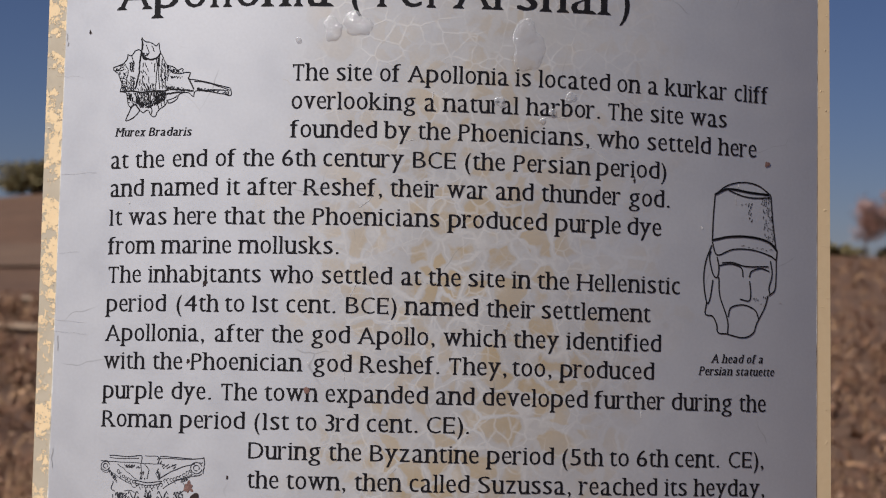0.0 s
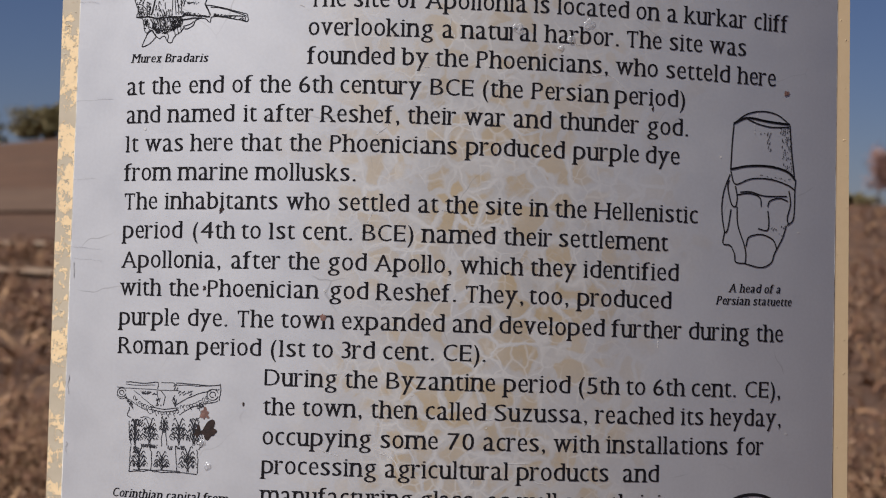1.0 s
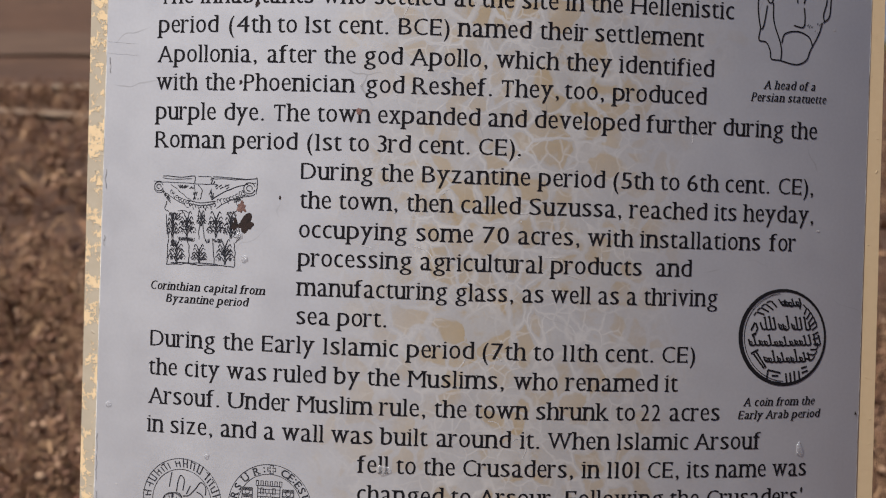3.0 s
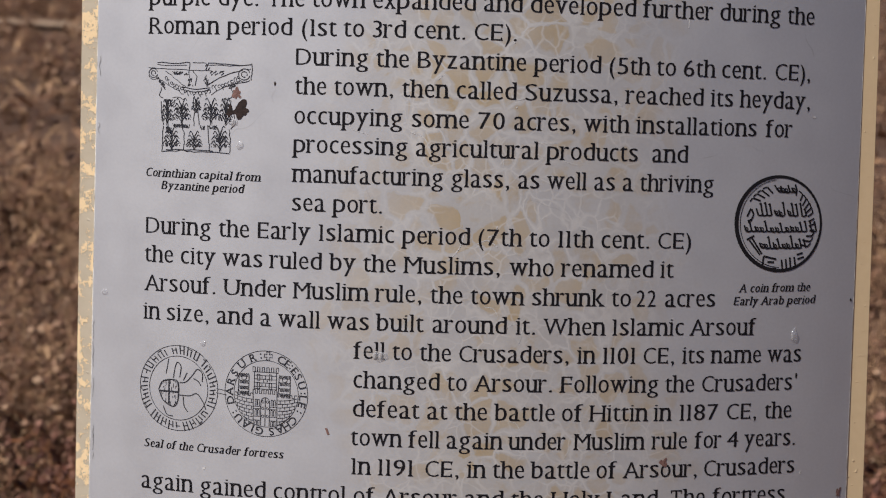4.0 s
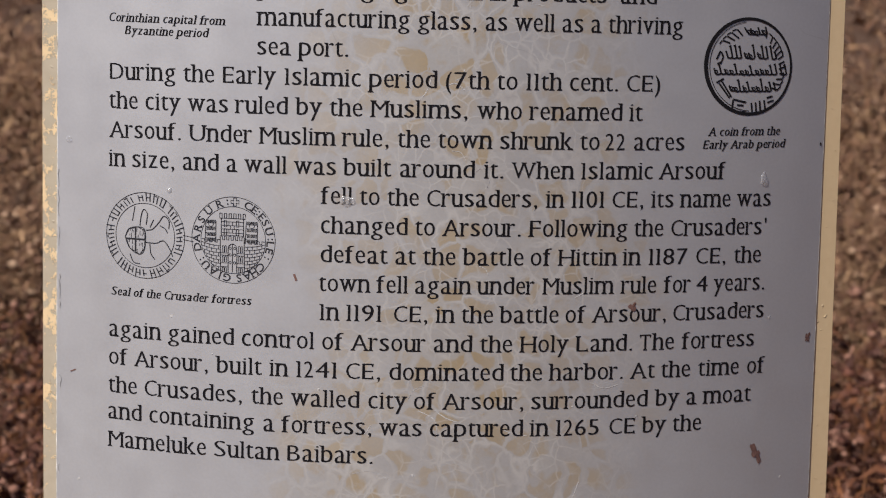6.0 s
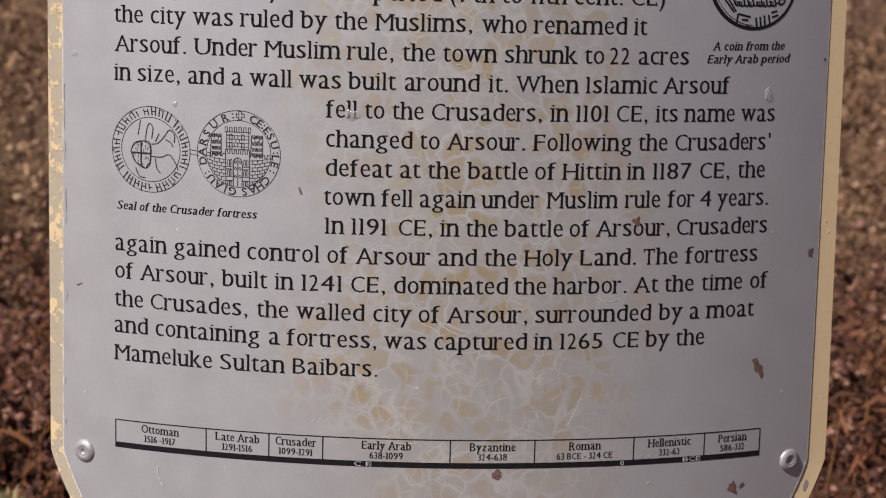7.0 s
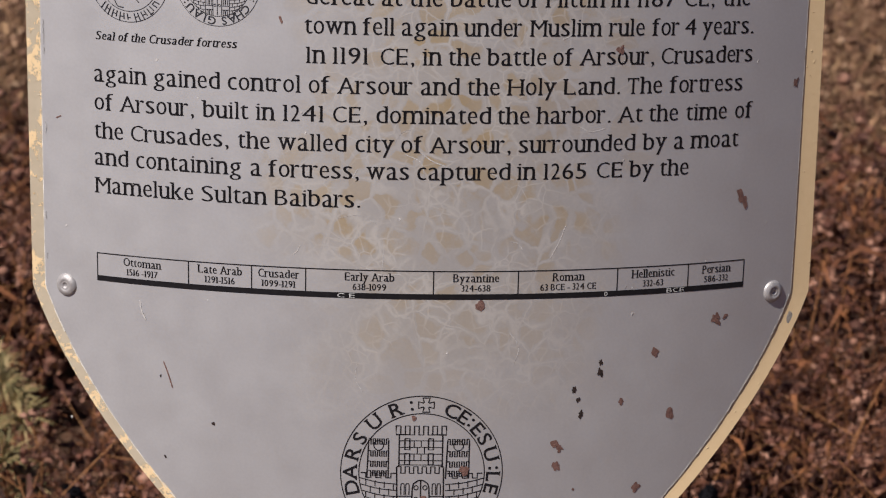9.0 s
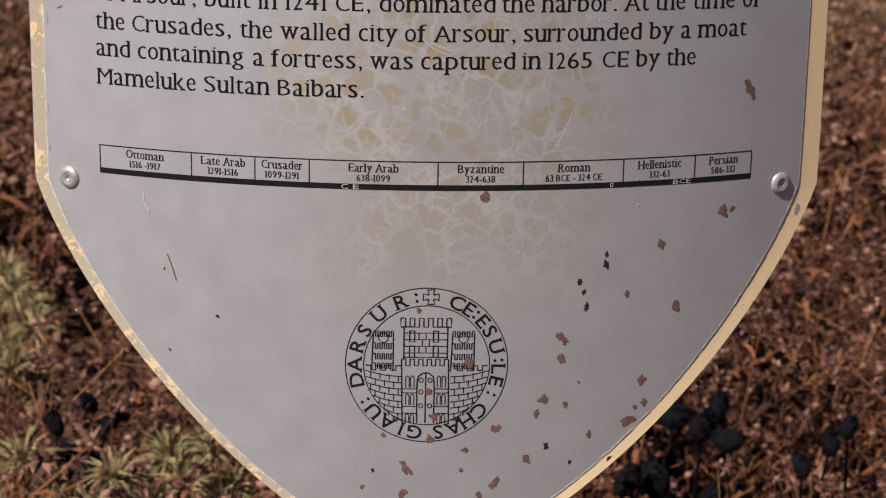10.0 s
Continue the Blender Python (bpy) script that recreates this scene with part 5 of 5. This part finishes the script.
belts = ((1350, 1.75, 3.4, -17, 21, 0.28, 0.0120, 0.034, 7, 26, 0.0016), (1100, 3.4, 4.8, -17, 21, 0.34, 0.017, 0.052, 6, 18, 0.002), (1700, 4.8, 7.5, -17, 21, 0.34, 0.018, 0.060, 5, 16, 0.002),
         (1900, 7.5, 13, -17, 21, 0.36, 0.022, 0.10, 4, 8, 0.004), (2000, 13, 37, -18, 22, 0.36, 0.045, 0.22, 3, 6, 0.006), (1000, 43, 55, -18, 0, 0.4, 0.06, 0.3, 2, 5, 0.008),
         (1700, 37, 140, 4, 22, 0.4, 0.08, 0.35, 2, 5, 0.01), (2300, 1.1, 7.5, 21, 343, 0.27, 0.016, 0.055, 2, 5, 0.0025))
for count, d0, d1, a0, a1, high, head, leaf, nb, nl, thick in belts:
    base = scatter(count, d0, d1, a0, a1, rng)
    # leave the foot of the sign and the standing place bare
    base = base[(np.hypot(base[:, 0], base[:, 1] - 0.05) > 0.28) & (np.hypot(base[:, 0] + 0.05, base[:, 1] + 1.37) > 0.7)]
    clump = np.array([noise.noise((x * 1.4, y * 1.4, 2)) for x, y, z in base])
    base = base[(clump > -0.05) | (rng.rand(len(base)) < 0.18)]
    root = tagged(new("withered_weeds"), "dense brown withered weeds with dry seed heads", "weeds", kind="stuff")
    for nm, heap, mat in weeds("weeds", base, high, head, leaf, rng, nb, nl, thick, 6 if d1 < 4 else 4 if d1 < 8 else 2, d0 > 4):
        mesh_part(nm, heap.mesh(nm), mat, root)


# ---- thistles that stand out near the sign ----
GREEN = island_material("pale_green_spines", (0.21, 0.19, 0.085), (0.43, 0.35, 0.17), (0.64, 0.44, 0.24))
# dark withered heads; the sign's shade on the right-hand ones is in this colour
WITHERED_SHADED = plain_material("dark_withered_shaded", (0.004, 0.004, 0.006), (0.012, 0.011, 0.014), 90, 0.95, 0.0, 0.8, 0.004)
WITHERED_SHADED.node_tree.nodes["Principled BSDF"].inputs["Specular IOR Level"].default_value = 0.08


def spiky_thistle(heads, seed):
    """A thistle with pale green rosettes of stiff spines on thin stalks; heads are their places."""
    rg = np.random.RandomState(seed)
    foot = np.array((np.mean([h[0] for h in heads]), np.mean([h[1] for h in heads]) + 0.02, 0.0))
    root = tagged(new("thistle"), "pale green spiny thistle among withered weeds", "thistle", "thistles by the sign")
    root.location = foot
    for x, y, z, r in heads:
        c = np.array((x, y, z)) - foot
        v, f = twigs(np.array([[rg.uniform(-0.01, 0.01), 0, -0.03]]), c[None], np.array([0.003]), np.array([0.002]))
        hp = Heap()
        hp.add(v, f)
        mesh_part("stalk", hp.mesh("stalk"), STALK, root)
        n = 84
        d = rg.normal(0, 1, (n, 3))
        d[:, 2] = np.abs(d[:, 2]) * 1.1 - 0.5
        d /= np.linalg.norm(d, axis=1, keepdims=True)
        ln = r * rg.uniform(0.55, 1.15, n)
        side, _ = frames(d)
        hp = Heap()
        v, q, t = blades(c + d * 0.004, c + d * ln[:, None], side, d * 0 + np.array((0, 0, 0.15)) * ln[:, None], ln * 0.042)
        hp.add(v, q, t)
        _, up = frames(d)
        v, q, t = blades(c + d * 0.004, c + d * ln[:, None], up, d * 0 + np.array((0, 0, 0.15)) * ln[:, None], ln * 0.03)
        hp.add(v, q, t)
        mesh_part("spiny_rosette", hp.mesh("spiny_rosette"), GREEN, root)
    return root


spiky_thistle(((-0.597, 1.578, 0.31, 0.05), (-0.552, 1.485, 0.285, 0.052), (-0.60, 1.50, 0.25, 0.045)), 1)
spiky_thistle(((-0.548, 1.282, 0.303, 0.055), (-0.52, 1.30, 0.255, 0.045)), 2)
spiky_thistle(((-0.488, 0.988, 0.295, 0.055), (-0.52, 0.94, 0.25, 0.05), (-0.45, 0.95, 0.235, 0.05)), 3)
spiky_thistle(((-0.295, 0.966, 0.31, 0.05), (-0.27, 0.918, 0.297, 0.05), (-0.315, 0.90, 0.26, 0.05), (-0.235, 0.93, 0.25, 0.045)), 4)
spiky_thistle(((-0.253, 1.07, 0.274, 0.05), (-0.22, 1.02, 0.24, 0.045)), 5)
spiky_thistle(((-0.361, 0.907, 0.31, 0.05), (-0.38, 0.88, 0.265, 0.05), (-0.335, 0.86, 0.25, 0.045)), 6)
spiky_thistle(((-0.64, 1.75, 0.28, 0.05), (-0.60, 1.70, 0.24, 0.05)), 7)


def dark_thistle(heads, seed):
    """A withered thistle with black, shaggy flower heads."""
    rg = np.random.RandomState(seed)
    foot = np.array((np.mean([h[0] for h in heads]), np.mean([h[1] for h in heads]) + 0.015, 0.0))
    root = tagged(new("withered_thistle"), "withered thistle with shaggy dark heads", "thistle", "withered thistles by the sign")
    root.location = foot
    for x, y, z, r in heads:
        c = np.array((x, y, z)) - foot
        hp = Heap()
        mid = c * 0.55 + np.array((rg.uniform(-0.03, 0.03), 0, 0))
        for p, q in ((np.array([[0, 0, -0.03]]), mid[None]), (mid[None], c[None])):
            v, f = twigs(p, q, np.array([0.003]), np.array([0.0022]))
            hp.add(v, f)
        mesh_part("stalk", hp.mesh("stalk"), WITHERED_SHADED, root)
        tilt = rg.normal(0, 0.5, 3) + np.array((0, 0, 1.0))
        tilt /= np.linalg.norm(tilt)
        n = 150
        d = rg.normal(0, 1, (n, 3))
        d /= np.linalg.norm(d, axis=1, keepdims=True)
        s = c + d * r * 0.62 + tilt * (d @ tilt)[:, None] * r * 0.45
        e = s + (d * 0.6 + tilt * 0.7) * r * rg.uniform(0.15, 0.38, (n, 1))
        side, _ = frames(d)
        hp = Heap()
        v, q, t = blades(s - d * r * 0.1, e, side, d * 0, np.full(n, r * 0.12))
        hp.add(v, q, t)
        bm = bmesh.new()
        bmesh.ops.create_icosphere(bm, subdivisions=2, radius=r * 0.72)
        for vert in bm.verts:
            k = vert.co.normalized()
            vert.co = Vector(c) + vert.co * (1 + 0.18 * noise.noise(k * 3 + Vector((seed, 0, x * 9)))) + Vector(tilt) * (vert.co @ Vector(tilt)) * 0.5
        bm.from_mesh(hp.mesh("flower_head"))
        part("flower_head", bm, WITHERED_SHADED, root)
    return root


dark_thistle(((-0.436, 1.20, 0.287, 0.021), (-0.461, 1.094, 0.302, 0.017), (-0.402, 1.204, 0.261, 0.017)), 1)
dark_thistle(((-0.438, 1.047, 0.285, 0.020), (-0.398, 1.003, 0.285, 0.018), (-0.41, 1.03, 0.25, 0.022)), 2)
# right of the sign the black partly stands in for its cast shade
dark_thistle(((0.331, 1.10, 0.305, 0.026), (0.393, 1.191, 0.277, 0.026), (0.342, 0.997, 0.270, 0.028)), 3)
dark_thistle(((0.455, 1.18, 0.294, 0.021), (0.425, 1.13, 0.285, 0.026), (0.453, 1.078, 0.290, 0.024)), 4)
dark_thistle(((0.560, 0.951, 0.344, 0.017), (0.590, 0.985, 0.350, 0.016), (0.515, 0.911, 0.330, 0.016)), 5)
dark_thistle(((0.397, 0.886, 0.300, 0.020), (0.298, 0.953, 0.288, 0.022)), 6)


# ---- far trees and bushes ----
def crown_leaves(centres, radius, count, size, rng):
    """Many small leaf faces round the ends of the limbs."""
    hp = Heap()
    c = centres[rng.randint(0, len(centres), count)]
    d = rng.normal(0, 1, (count, 3))
    d /= np.linalg.norm(d, axis=1, keepdims=True)
    p = c + d * radius * rng.uniform(0.2, 1.0, (count, 1)) ** 0.6
    o = rng.normal(0, 1, (count, 3))
    o /= np.linalg.norm(o, axis=1, keepdims=True)
    side, _ = frames(o)
    ln = size * rng.uniform(0.5, 1.4, count)
    v, q, t = blades(p, p + o * ln[:, None], side, o * 0, ln * 0.3)
    hp.add(v, q, t)
    return hp


def far_tree(name, x, y, high, spread, leaf_count, leaf_size, leaf_mat, label, category, seed, trunk_part=0.4, bushy=False):
    """A tree or bush: tapered trunk, forking limbs and a ragged crown of small leaves."""
    rg = np.random.RandomState(seed)
    root = tagged(new(name), label, category)
    root.location = (x, y, float(rise(x, y)))
    limbs = Heap()
    ends = []
    grow = [(np.zeros(3), np.array((rg.normal(0, 0.1), 0, 1.0)), high * trunk_part, high * 0.030, 0)]
    while grow:
        p, d, ln, r, lvl = grow.pop()
        q = p + d * ln
        v, f = twigs(p[None] - (d * 0.3 if lvl == 0 else 0), q[None], np.array([r]), np.array([r * 0.65]))
        limbs.add(v, f)
        if lvl == 3:
            ends.append(q)
            continue
        for _ in range(4 if lvl == 0 else 3):
            e = d * 0.8 + rg.normal(0, 0.55, 3) * (spread, spread, 0.5)
            e /= np.linalg.norm(e)
            grow.append((q, e, ln * rg.uniform(0.5, 0.8), r * 0.6, lvl + 1))
    ends = np.array(ends)
    ends[:, 2] *= high * 0.9 / ends[:, 2].max()
    if bushy:
        ends = np.vstack([ends, np.stack([rg.normal(0, high * 0.75, 60), rg.normal(0, high * 0.5, 60), high * rg.uniform(0.08, 0.75, 60)], 1)])
    mesh_part("trunk", limbs.mesh("trunk"), BARK, root)
    mesh_part("crown", crown_leaves(ends, high * (0.22 if bushy else 0.20), leaf_count, leaf_size, rg).mesh("crown"), leaf_mat, root)
    return root


BARK = plain_material("grey_bark", (0.10, 0.075, 0.06), (0.20, 0.15, 0.12), 3, 0.9)
OLIVE = island_material("dull_green_leaf", (0.13, 0.105, 0.045), (0.23, 0.185, 0.08), (0.36, 0.28, 0.14))
PINK = island_material("pinkish_dry_leaf", (0.24, 0.12, 0.09), (0.40, 0.21, 0.16), (0.52, 0.32, 0.25))


def polar(az, d):
    return d * math.sin(radians(az)), d * math.cos(radians(az)) - 1.37


for az, d, hi, sp, seed in ((-9.4, 168, 2.6, 1.6, 1), (-8.3, 166, 2.9, 1.7, 2), (-10.1, 170, 1.4, 1.5, 3), (-7.0, 168, 2.6, 1.6, 4), (-11.3, 172, 1.0, 1.4, 5)):
    far_tree("bush", *polar(az, d), hi, sp, 6000, 0.30, OLIVE, "dull green bush on top of the dry hill", "bush", seed, 0.25, True)
far_tree("tree", *polar(14.1, 150), 4.4, 1.1, 3000, 0.24, PINK, "sparse tree with pinkish dry foliage", "tree", 11)
far_tree("tree", *polar(15.5, 148), 5.2, 1.2, 3600, 0.24, PINK, "sparse tree with pinkish dry foliage", "tree", 12)
for az, d, hi, seed in ((13.1, 150, 1.0, 21), (13.6, 152, 0.8, 22), (12.2, 154, 1.2, 23), (14.9, 149, 0.8, 24)):
    far_tree("bush", *polar(az, d), hi, 1.5, 3500, 0.25, OLIVE, "low green bush at the edge of the field", "bush", seed, 0.25, True)
